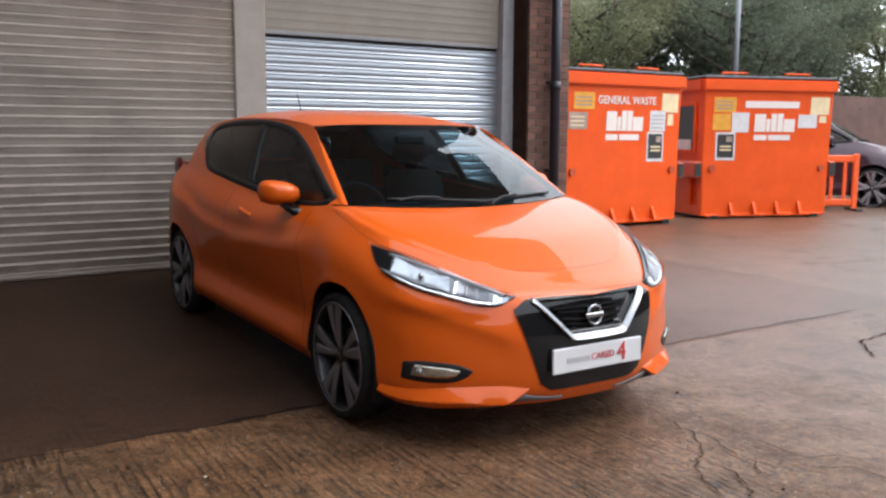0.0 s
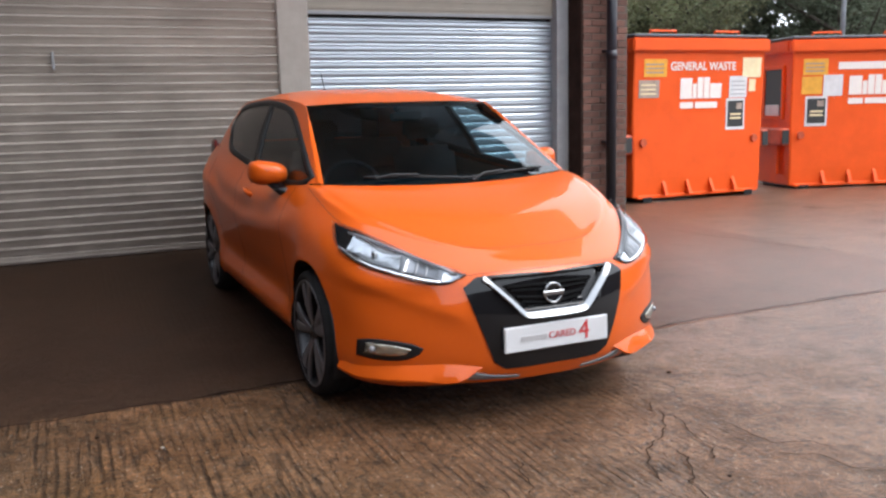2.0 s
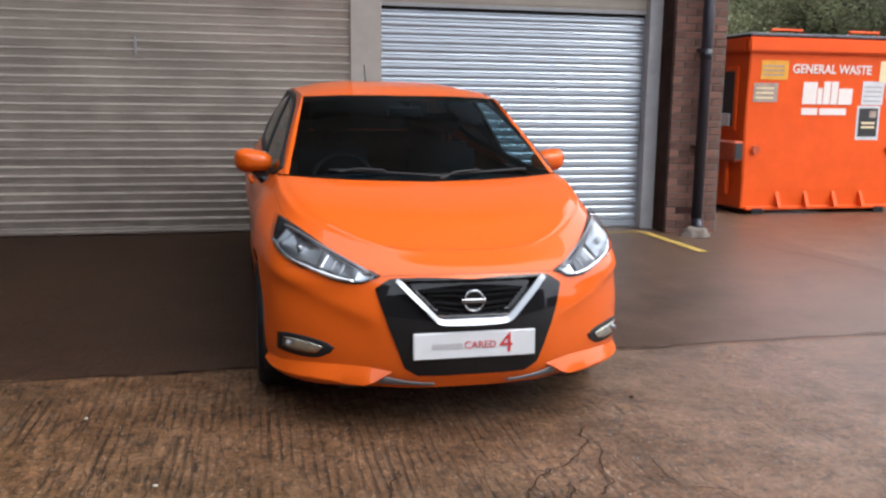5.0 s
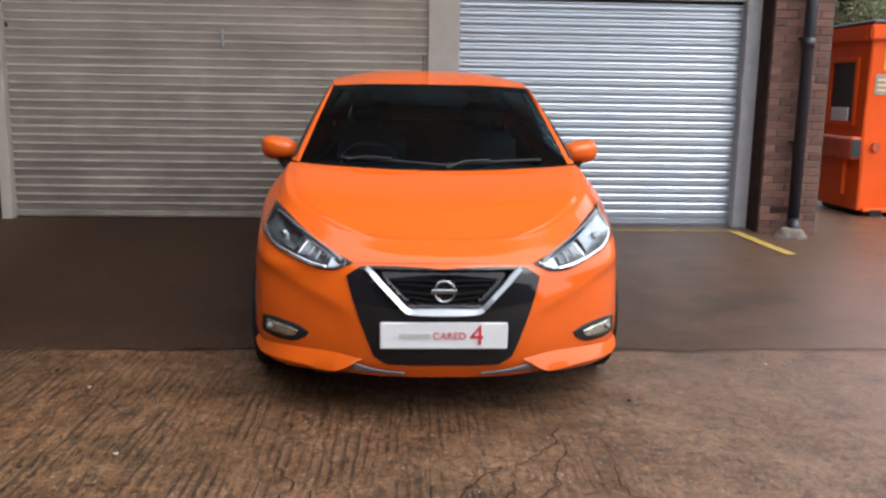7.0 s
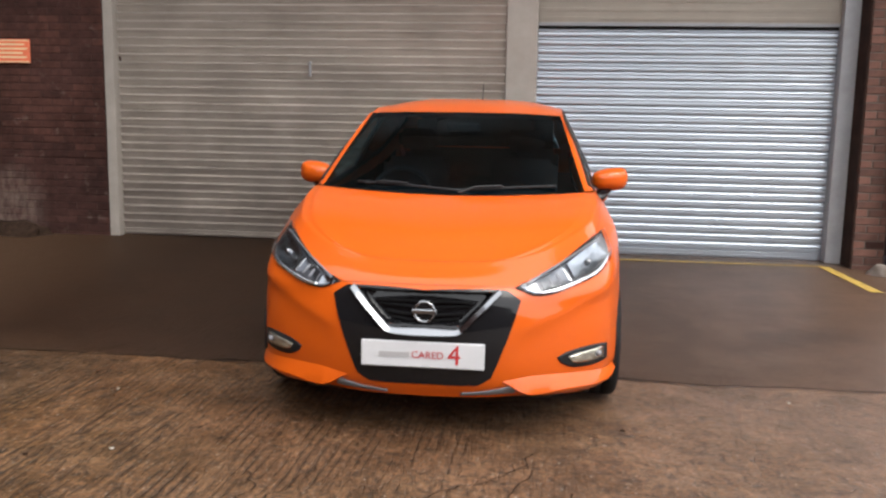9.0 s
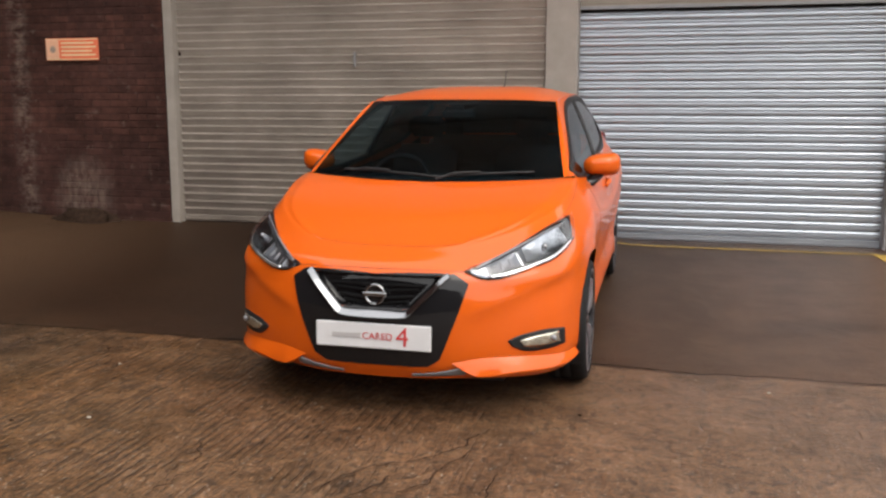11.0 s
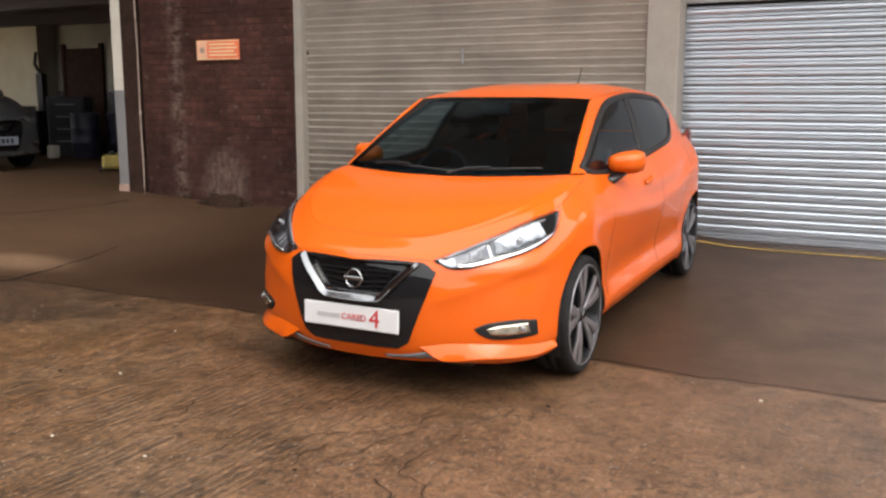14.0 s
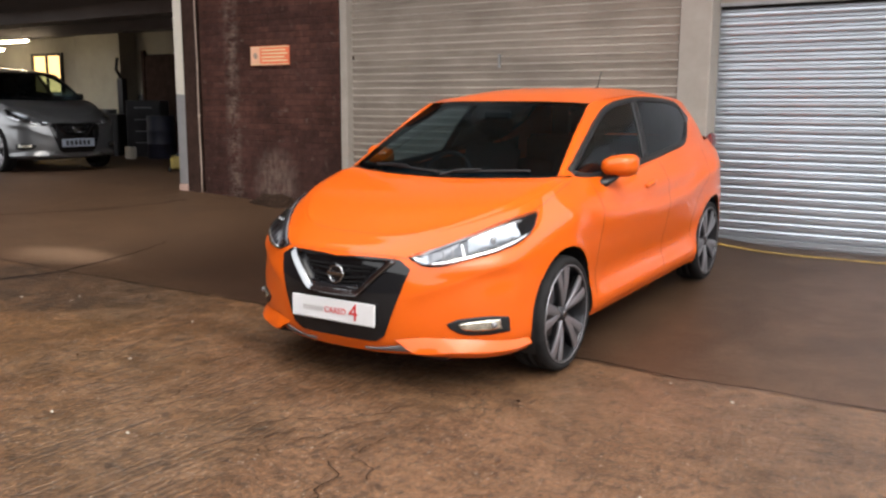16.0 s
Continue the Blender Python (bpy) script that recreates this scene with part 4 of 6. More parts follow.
# ---- waste containers ----
def waste_container(m, label, second):
    """Front-loading waste container: origin at the foot of its front, middle."""
    W, D, H = 1.14, 1.15, 2.08
    ob = thing("waste_container", m, label, "waste container", "waste containers")
    # body: front leans a little outward to the top, with a kinked lower front
    bm = bmesh.new()
    prof = [(0.035, 0.10), (0.025, 0.34), (0.03, 1.15), (0.0, 1.95), (D, 1.95), (D - 0.05, 0.10)]
    prof2 = []
    for (a, b), (c, d) in zip(prof, prof[1:] + prof[:1]):
        prof2 += [(a, b), ((a * 2 + c) / 3, (b * 2 + d) / 3)]
    xs = [-W, -W + 0.02] + [-W + 0.02 + (2 * W - 0.04) * i / 8 for i in range(1, 8)] + [W - 0.02, W]
    rows = [[(x * (0.985 if z < 1.0 else 1.0), y + (0.012 if abs(x) == W else 0), z) for y, z in prof2] for x in xs]
    vs = grid_faces(bm, rows, close=True)
    bm.faces.new(vs[0])
    bm.faces.new(vs[-1][::-1])
    bmesh.ops.recalc_face_normals(bm, faces=bm.faces[:])
    part("body", bm, BIN, ob)
    # rim
    for name, b in (("front_rim", (-W - 0.05, W + 0.05, -0.055, 0.06, 1.93, 2.10)), ("back_rim", (-W - 0.05, W + 0.05, D - 0.06, D + 0.05, 1.93, 2.10)), ("side_rim", (-W - 0.05, -W + 0.06, 0.06, D - 0.06, 1.93, 2.10)), ("side_rim", (W - 0.06, W + 0.05, 0.06, D - 0.06, 1.93, 2.10))):
        part(name, box(*b, 0.02, segments=2), BIN, ob)
    for k, x in enumerate((-0.56, 0.56)):
        lid = part("lid", box(x - 0.6, x + 0.6, -0.02, D + 0.02, 2.11, 2.15, 0.012), LID, ob, "dark grey lid")
        part("lid_bar", sweep([(x - 0.22, 0.15, 2.15), (x - 0.22, 0.15, 2.2), (x + 0.22, 0.15, 2.2), (x + 0.22, 0.15, 2.15)], circle(0.016, 6)), BIN, lid)
    # loading hatch in the left side
    for sx in (-1, 1):
        e = sx * W
        # black plate: the dark inside of the hatch is put into its colour
        h = part("hatch", box(e - 0.012 if sx < 0 else e - 0.01, e + 0.01 if sx < 0 else e + 0.012, 0.28, 0.82, 1.05, 1.72, 0.004), LABEL_BLACK, ob, "hatch with its dark opening painted as a black plate")
        for z in (1.02, 1.72):
            part("hatch_frame", box(min(e, e + sx * 0.03), max(e, e + sx * 0.03), 0.22, 0.88, z, z + 0.05, 0.006), BIN, h)
        for y in (0.22, 0.82):
            part("hatch_frame", box(min(e, e + sx * 0.03), max(e, e + sx * 0.03), y, y + 0.06, 1.05, 1.72, 0.006), BIN, h)
        if sx < 0:
            part("paper", box(e - 0.04, e - 0.02, 0.34, 0.74, 1.07, 1.22, 0.004), LABEL_WHITE, h)
        # fork pocket
        pk = part("fork_pocket", box(min(e + sx * 0.001, e + sx * 0.13), max(e + sx * 0.001, e + sx * 0.13), 0.02, D - 0.1, 0.66, 0.90, 0.02), BIN_WORN, ob)
        # black plate in place of the shaded hollow of the pocket
        part("pocket_mouth", box(min(e + sx * 0.012, e + sx * 0.118), max(e + sx * 0.012, e + sx * 0.118), 0.012, 0.03, 0.685, 0.875), LABEL_BLACK, pk)
        part("side_gusset", box(min(e + sx * 0.001, e + sx * 0.05), max(e + sx * 0.001, e + sx * 0.05), 0.3, 0.38, 0.25, 0.66, 0.006), BIN, ob)
        part("lug", cyl((sx * (W - 0.16), -0.01, 0.80), (sx * (W - 0.16), 0.03, 0.80), 0.05), BIN_WORN, ob)
    # skids and the four webs along the foot
    for x in (-0.9, 0.9):
        part("skid", box(x - 0.08, x + 0.08, 0.0, D, 0.0, 0.105, 0.01), BLACK, ob)
    part("foot_rail", box(-W * 0.93, W * 0.93, 0.005, 0.075, 0.08, 0.125, 0.008), BIN, ob)
    for i in range(4):
        x = -0.62 + 0.41 * i
        bm = bmesh.new()
        a = [bm.verts.new(q) for q in ((x - 0.025, 0.05, 0.12), (x - 0.025, -0.07, 0.12), (x - 0.025, 0.02, 0.30))]
        b = [bm.verts.new((v.co.x + 0.05, v.co.y, v.co.z)) for v in a]
        bm.faces.new(a)
        bm.faces.new(b[::-1])
        for j in range(3):
            bm.faces.new((a[j], b[j], b[(j + 1) % 3], a[(j + 1) % 3]))
        bmesh.ops.recalc_face_normals(bm, faces=bm.faces[:])
        part("web", bm, BIN, ob)

    def sticker(x0, x1, z0, z1, material, name="sticker", lift=0.0):
        y = 0.0 + 0.03 * (1 - abs((z0 + z1) / 2 - 1.55) / 0.4) - 0.0
        y = 0.03 * max(0.0, (1.95 - (z0 + z1) / 2) / 0.8) if (z0 + z1) / 2 > 1.15 else 0.03
        tilt = math.degrees(math.atan2(0.03, 0.8)) if (z0 + z1) / 2 > 1.15 else 0
        o = part(name, box(x0, x1, -0.004 - lift, -0.001 - lift, -(z1 - z0) / 2, (z1 - z0) / 2), material, ob)
        o.matrix_basis = pose(0, y - 0.004, (z0 + z1) / 2, tilt, 0, 0)
        return o

    s = sticker(-0.98, -0.60, 1.62, 1.84, LABEL_YELLOW)
    for i in range(3):
        sticker(-0.95, -0.66, 1.665 + i * 0.05, 1.685 + i * 0.05, LABEL_GREY, "text_bar", 0.004)
    sticker(0.73, 1.07, 1.60, 1.86, LABEL_CREAM)
    if second:
        sticker(-0.99, -0.68, 1.36, 1.60, LABEL_YELLOW)
        sticker(-0.66, -0.36, 1.33, 1.62, LABEL_WHITE)
        sticker(0.52, 0.86, 1.40, 1.60, LABEL_WHITE)
        sticker(0.90, 1.03, 1.48, 1.58, LABEL_CREAM)
        bx = -0.92
        sticker(-0.44, 0.52, 1.69, 1.79, WHITE_INK, "text_bar")
    else:
        sticker(-1.06, -0.72, 1.36, 1.58, LABEL_GREY)
        for i in range(3):
            sticker(-1.03, -0.78, 1.40 + i * 0.055, 1.42 + i * 0.055, LABEL_CREAM, "text_bar", 0.004)
        sticker(0.50, 0.82, 1.34, 1.62, LABEL_WHITE)
        for i in range(4):
            sticker(0.53, 0.78, 1.38 + i * 0.055, 1.395 + i * 0.055, PALE, "text_bar", 0.004)
        sticker(0.86, 0.98, 1.42, 1.58, LABEL_CREAM)
        bx = 0.46
        lettering("lettering", "GENERAL WASTE", 0.146, WHITE_INK, ob, pose(0.03, -0.002, 1.745, 92.1, 0, 0), "white stencilled capitals")
    # black poster with its pale border
    sticker(bx, bx + 0.34, 0.92, 1.33, LABEL_WHITE, "poster")
    sticker(bx + 0.03, bx + 0.31, 0.96, 1.30, LABEL_BLACK, "poster_print", 0.005)
    sticker(bx + 0.18, bx + 0.28, 1.19, 1.27, LABEL_GREY, "poster_mark", 0.009)
    for i in range(2):
        sticker(bx + 0.07, bx + 0.27, 1.06 + i * 0.05, 1.085 + i * 0.05, LABEL_CREAM, "text_bar", 0.009)
    # maker's mark as plain white shapes, and bars for the number under it
    x = -0.36 if not second else -0.26
    for w, h, st in ((0.20, 0.26, 1), (0.07, 0.19, 1), (0.10, 0.27, 1), (0.10, 0.27, 1), (0.20, 0.19, 1)):
        sticker(x, x + w, 1.34, 1.34 + h, WHITE_INK, "mark")
        x += w + 0.012
    x = -0.36 if not second else -0.26
    for w in (0.26, 0.42):
        sticker(x, x + w - 0.03, 1.215, 1.295, WHITE_INK, "text_bar")
        x += w
    return ob


c1 = waste_container(pose(8.96, 9.22, 0.0), "orange steel waste container with white lettering and stickers", False)
c2 = waste_container(pose(11.96, 9.05, -0.02, 0, 0, -18), "orange steel waste container with stickers and open hatch", True)
c1.scale = (1.0, 1.0, 1.065)
c2.scale = (1.03, 1.0, 1.08)

# orange plastic barrier beside the containers
bar = thing("plastic_barrier", pose(14.10, 9.45, 0.0, 0, 0, -32), "orange plastic pedestrian barrier standing in the yard", "barrier")
for x in (-0.55, 0.55):
    part("post", box(x - 0.05, x + 0.05, -0.03, 0.03, 0.06, 1.05, 0.012), PLASTIC_ORANGE, bar)
    part("foot", box(x - 0.06, x + 0.06, -0.25, 0.25, 0, 0.07, 0.015), BLACK, bar)
for z in (0.18, 0.96):
    part("rail", box(-0.5, 0.5, -0.025, 0.025, z - 0.06, z + 0.06, 0.012), PLASTIC_ORANGE, bar)
for i in range(4):
    part("upright", box(-0.36 + i * 0.24 - 0.03, -0.36 + i * 0.24 + 0.03, -0.02, 0.02, 0.24, 0.9, 0.008), PLASTIC_ORANGE, bar)

lampost = thing("street_lamp", pose(16.4, 13.4, 0), "tall grey galvanised lamp post behind the containers", "street lamp")
part("pole", cyl((0, 0, 0), (0, 0, 7.5), 0.062, 0.042, n=16), GALV, lampost, smooth=True)
part("base_door", box(-0.045, 0.045, -0.072, -0.04, 0.5, 1.0, 0.01), GALV, lampost)
part("arm", sweep([(0, 0, 7.45), (0, -0.3, 7.65), (0, -0.9, 7.7)], circle(0.03)), GALV, lampost)
part("lantern", box(-0.12, 0.12, -1.4, -0.85, 7.64, 7.76, 0.03), GALV, lampost)


# ---- trees ----
def tree(loc, h, spread, leaves, material, seed, label, leaf=0.05):
    rng = random.Random(seed)
    ob = thing("tree", pose(*loc), label, "tree", "trees behind the yard")
    bm = bmesh.new()
    tips = []
    trunk = [Vector((0.15 * math.sin(i * 1.3 + seed), 0.12 * math.cos(i * 1.1 + seed), h * 0.8 * i / 6)) for i in range(7)]
    for i in range(6):
        cyl(trunk[i], trunk[i + 1], 0.20 * (1 - i / 7.5), 0.20 * (1 - (i + 1) / 7.5), 8, bm)
    for k in range(24):
        b = trunk[1 + k % 6] if k > 3 else trunk[1]
        a = k * 2.4 + rng.uniform(-0.3, 0.3)
        ln = spread * rng.uniform(0.5, 1.0)
        mid = b + Vector((math.cos(a) * ln * 0.5, math.sin(a) * ln * 0.5, ln * rng.uniform(0.1, 0.4)))
        tip = mid + Vector((math.cos(a) * ln * 0.45, math.sin(a) * ln * 0.45, ln * rng.uniform(0.0, 0.5)))
        cyl(b, mid, 0.06, 0.04, 6, bm)
        cyl(mid, tip, 0.04, 0.012, 5, bm)
        tips += [mid, tip, (mid + tip) / 2]
    part("trunk", bm, BARK, ob, smooth=True)
    tips += [trunk[5], trunk[6]]
    vs, fs = [], []
    for i in range(leaves):
        c = tips[rng.randrange(len(tips))]
        q = c + Vector((rng.gauss(0, 0.29), rng.gauss(0, 0.29), rng.gauss(0, 0.21))) * (spread / 2.2)
        if q.z < 0.3:
            q.z = rng.uniform(0.3, 1.2)
        s = rng.uniform(leaf, leaf * 2.2)
        u = Vector((rng.gauss(0, 1), rng.gauss(0, 1), rng.gauss(0, 0.6))).normalized()
        v = u.orthogonal().normalized()
        v = (v * math.cos(i) + u.cross(v) * math.sin(i)) * s * 0.55
        u = u * s
        k = len(vs)
        vs += [q - u, q + v * 0.9, q + u, q - v * 0.9]
        fs.append((k, k + 1, k + 2, k + 3))
    me = bpy.data.meshes.new("crown")
    me.from_pydata(vs, [], fs)
    me.materials.append(material)
    cr = new("crown", me)
    cr.parent = ob
    return ob


spots = ((12.2, 17.5, 4.8, 2.4), (15.2, 17.0, 5.2, 2.6), (18.4, 15.2, 5.4, 2.6), (22.0, 15.9, 5.2, 2.6), (25.6, 15.4, 5.4, 2.6))
for i, (x, y, h, s) in enumerate(spots):
    light = i in (0, 1, 4)
    tree((x, y, 0), h, s, 42000, LEAF if light else LEAF2, i + 3, "leafy green tree with a dense uneven crown" if light else "dark dense evergreen tree with an uneven crown", 0.026)
for i, (x, y) in enumerate(((13.2, 21.5), (17.5, 20.0), (21.8, 19.0), (26.5, 19.5), (31.0, 14.5))):
    tree((x, y, 0), 6.4, 3.2, 30000, LEAF2, i + 20, "dark dense evergreen tree with an uneven crown", 0.075)
setting("wall_yard", box(17.0, 27.0, 12.5, 12.75, 0, 2.3), FAR_BRICK, "far red brick yard wall")

STONE = mat("pale_stone", (0.34, 0.30, 0.25), 0.8, vary=0.2, scale=30)
# pebbles and bits lying about the yard
rng = random.Random(5)
for i in range(44):
    x, y = rng.uniform(-1.5, 6.5), rng.uniform(1.2, 3.8)
    r = rng.uniform(0.004, 0.010)
    tagged(lump("pebble", (x, y, gz(x, y) + 0.002), (r * 1.3, r, r * 0.8), STONE if i % 3 else GRIT, "small loose stone lying on the concrete", "stone", i, 2), group="loose stones")


# ---- cars ----
CHROME_BRIGHT = mat("bright_light_guide", (0.86, 0.87, 0.88), 0.16, 0.9)
TAIL = mat("tail_lamp_red", (0.10, 0.008, 0.008), 0.15)
from mathutils.bvhtree import BVHTree


def flip(p):
    return Vector((-p.x, p.y, p.z))


# Plan outline of the hatchback from the nose round the flank to the tail (across, along), metres from the front axle.
PLAN = ((0, -0.862), (0.40, -0.80), (0.787, -0.505), (0.872, 0.0), (0.878, 0.31), (0.882, 0.93), (0.888, 1.6), (0.892, 2.2), (0.885, 2.8), (0.70, 3.30), (0, 3.42))


def body_line(heights, insets):
    """A line round the body at the given heights, moved inwards from the plan outline."""
    p = [Vector((a, l, 0)) for a, l in PLAN]
    ext = [flip(p[1])] + p + [flip(p[-2])]
    out = []
    for i, q in enumerate(p):
        d = (ext[i + 2] - ext[i]).normalized()
        n = Vector((d.y, -d.x, 0))
        r = q - n * insets[i]
        r.z = heights[i]
        out.append(r)
    return out


BELT = [Vector(q) for q in ((0, -0.68, 0.757), (0.385, -0.585, 0.785), (0.655, -0.30, 0.872), (0.745, 0.0, 0.950), (0.757, 0.31, 1.000), (0.79, 0.93, 0.968), (0.797, 1.6, 1.010), (0.795, 2.2, 1.050), (0.75, 2.8, 1.07), (0.62, 3.15, 1.09), (0, 3.30, 1.09))]
LINES = [
    body_line((0.205,) * 4 + (0.20,) * 5 + (0.26, 0.28), (0.06, 0.06, 0.05, 0.05, 0.05, 0.05, 0.05, 0.05, 0.04, 0.05, 0.08)),
    body_line((0.285,) * 3 + (0.29, 0.27, 0.27, 0.27, 0.27, 0.30, 0.36, 0.38), (0.02, 0.012, 0.005, 0.012, 0.016, 0.02, 0.02, 0.016, 0.01, 0.0, 0.0)),
    body_line((0.45, 0.45, 0.45, 0.46, 0.44, 0.43, 0.43, 0.44, 0.48, 0.54, 0.56), (0.0, 0.0, 0.0, 0.012, 0.028, 0.034, 0.034, 0.026, 0.008, 0.0, 0.0)),
    body_line((0.585, 0.585, 0.585, 0.62, 0.62, 0.60, 0.60, 0.63, 0.68, 0.74, 0.76), (0.02, 0.015, 0.010, 0.0, 0.010, 0.014, 0.014, 0.006, 0.0, 0.02, 0.02)),
    body_line((0.69, 0.685, 0.70, 0.80, 0.84, 0.83, 0.84, 0.87, 0.91, 0.95, 0.95), (0.055, 0.06, 0.035, 0.018, 0.014, 0.006, 0.004, 0.006, 0.02, 0.05, 0.06)),
    BELT,
]
SCREEN_EDGE = [Vector(q) for q in ((0.70, 0.22, 1.010), (0.632, 0.58, 1.215), (0.572, 0.93, 1.392))]
RAIL = [Vector(q) for q in ((0.730, 0.258, 1.008), (0.658, 0.605, 1.209), (0.577, 0.94, 1.391), (0.588, 1.6, 1.432), (0.575, 2.3, 1.42), (0.545, 2.85, 1.37), (0.50, 3.08, 1.30))]
# side window outline (along, up): lower edge and upper edge
DLO_LOW = ((0.32, 1.026), (0.45, 0.996), (0.66, 0.986), (0.98, 0.997), (1.42, 1.028), (1.85, 1.062), (2.24, 1.105), (2.50, 1.222))
DLO_TOP = ((0.40, 1.060), (0.66, 1.182), (0.93, 1.292), (1.20, 1.368), (1.62, 1.402), (2.05, 1.393), (2.38, 1.370), (2.56, 1.338))


def eval_row(row, n, wrap=True):
    ext = [flip(row[1])] + row + [flip(row[-2])] if wrap else row
    o = 1 if wrap else 0
    return [crom(ext, o + (len(row) - 1) * i / n) for i in range(n + 1)]


def loft(rows, n, m, wrap=True):
    """A smooth net over the given lines: m steps across them, n along."""
    ev = [eval_row(r, n, wrap) for r in rows]
    return [[crom([e[i] for e in ev], (len(rows) - 1) * j / m) for i in range(n + 1)] for j in range(m + 1)]


def both_sides(net):
    bm = bmesh.new()
    grid_faces(bm, net)
    grid_faces(bm, [[flip(p) for p in r] for r in net])
    bmesh.ops.remove_doubles(bm, verts=bm.verts[:], dist=1e-4)
    bmesh.ops.recalc_face_normals(bm, faces=bm.faces[:])
    up = max(bm.faces, key=lambda f: abs(f.calc_center_median().x) + f.calc_center_median().z * 0.01)
    if up.normal.dot(up.calc_center_median() - Vector((0, 1.2, 0.6))) < 0:
        bmesh.ops.reverse_faces(bm, faces=bm.faces[:])
    return bm


def coons(front, side, back, mid, n, m):
    """Surface between four edges: front and back run from the middle out, mid and side from front to back."""
    rows = []
    for i in range(n + 1):
        s = i / n
        r = []
        for j in range(m + 1):
            w = j / m
            r.append((1 - s) * front[j] + s * back[j] + (1 - w) * mid[i] + w * side[i]
                     - ((1 - s) * (1 - w) * front[0] + (1 - s) * w * front[m] + s * (1 - w) * back[0] + s * w * back[m]))
        rows.append(r)
    return rows


def inside(poly, x, y):
    c = False
    for (x0, y0), (x1, y1) in zip(poly, poly[1:] + poly[:1]):
        if (y0 > y) != (y1 > y) and x < (x1 - x0) * (y - y0) / (y1 - y0) + x0:
            c = not c
    return c


WHEELS = ((0.0, 0.318), (2.633, 0.318))
ARCH = 0.352
HOOD_N, HOOD_M = 40, 48

skirt_net = loft(LINES, 140, 72)


def piecewise(pts, v):
    """Smooth steps between (v, value) pairs."""
    for (a, p_), (b, q_) in zip(pts, pts[1:]):
        if v < b:
            return p_ + (q_ - p_) * smoothstep((v - a) / (b - a))
    return pts[-1][1]


def bell(d, above, below):
    return math.exp(-(d / (above if d > 0 else below)) ** 2)


# pressed lines of the flank: a shoulder crease that dips over the front door and climbs to the tail, a hollow and a sill
CREASE = ((0.20, 0.815), (0.9, 0.745), (1.4, 0.715), (1.9, 0.745), (2.5, 0.85), (3.0, 0.95))
for row_ in skirt_net:
    for q in row_:
        if q.y < 0.0 and q.x > 0.36:
            k_ = smoothstep((q.x - 0.36) / 0.10) * smoothstep((-0.34 - q.y) / 0.16)
            e_ = q.z - (0.495 + 0.39 * (q.x - 0.37))
            out_ = Vector((q.x * 0.75, q.y - 0.25, 0)).normalized()
            q += out_ * k_ * (0.008 * (max(0.0, 1 - e_ / 0.12) if e_ > 0 else bell(e_, 1, 0.030)) - 0.003 * bell(e_ + 0.09, 0.05, 0.06))
        if 0.2 < q.y < 3.0 and q.x > 0.4:
            k_ = smoothstep((q.y - 0.2) / 0.35) * smoothstep((3.0 - q.y) / 0.3)
            e_ = q.z - piecewise(CREASE, q.y)
            q.x += k_ * (0.012 * bell(e_, 0.030, 0.11) - 0.008 * bell(e_ - 0.075, 0.05, 0.035))
            k_ = smoothstep((q.y - 0.40) / 0.15) * smoothstep((2.25 - q.y) / 0.15)
            q.x += k_ * (0.006 * bell(q.z - 0.295, 0.03, 0.05) - 0.010 * bell(q.z - 0.40, 0.12, 0.045))

edge5 = eval_row(BELT, 4800)
k = 480
hood_front = [edge5[round(j * k / HOOD_M)] for j in range(HOOD_M + 1)]
hood_side = [edge5[k + round(i * 3 * k / HOOD_N)] for i in range(HOOD_N + 1)]
hood_back = spline(((0, 0.05, 0.988), (0.26, 0.075, 0.991), (0.50, 0.135, 0.998), (0.68, 0.215, 1.003), BELT[4]), HOOD_M)
hood_mid = spline(((0, -0.68, 0.757), (0, -0.58, 0.800), (0, -0.42, 0.860), (0, -0.18, 0.934), (0, 0.05, 0.988)), HOOD_N)
hood_net = coons(hood_front, hood_side, hood_back, hood_mid, HOOD_N, HOOD_M)
# a soft shoulder along each side of the bonnet
for i, r in enumerate(hood_net):
    for j, q in enumerate(r):
        s, w = i / HOOD_N, j / HOOD_M
        q.z += smoothstep(s / 0.12) * (1 - 0.4 * s) * 0.005 * bell(w - 0.83, 0.055, 0.13)
        q.z += 0.016 * smoothstep((s - 0.15) / 0.40) * smoothstep((1 - s) / 0.55) * (1 - w * w)
screen_net = loft([[Vector(q) for q in r] for r in (((0, 0.05, 0.990), (0.40, 0.105, 0.997), (0.70, 0.22, 1.010)), ((0, 0.47, 1.236), (0.36, 0.505, 1.228), (0.632, 0.58, 1.215)), ((0, 0.86, 1.405), (0.33, 0.875, 1.403), (0.572, 0.93, 1.392)))], 16, 14, False)
roof_net = loft([[Vector(q) for q in r] for r in (((0, 0.86, 1.405), (0.33, 0.875, 1.403), (0.572, 0.93, 1.392)), ((0, 1.20, 1.462), (0.33, 1.21, 1.456), (0.59, 1.25, 1.423)), ((0, 1.7, 1.488), (0.33, 1.7, 1.481), (0.588, 1.7, 1.434)), ((0, 2.35, 1.472), (0.33, 2.35, 1.466), (0.574, 2.3, 1.42)), ((0, 2.9, 1.425), (0.32, 2.88, 1.418), (0.545, 2.85, 1.37)), ((0, 3.16, 1.385), (0.30, 3.14, 1.375), (0.50, 3.08, 1.30)))], 14, 40, False)
belt_side = BELT[4:5] + [Vector((0.778, 0.60, 0.966))] + BELT[5:10]
side_mid = [(a + b) / 2 + Vector((0.012 if i else 0.0, 0, 0.006)) for i, (a, b) in enumerate(zip(belt_side, RAIL))]
side_net = loft([belt_side, side_mid, RAIL], 100, 26, False)
pillar_net = []
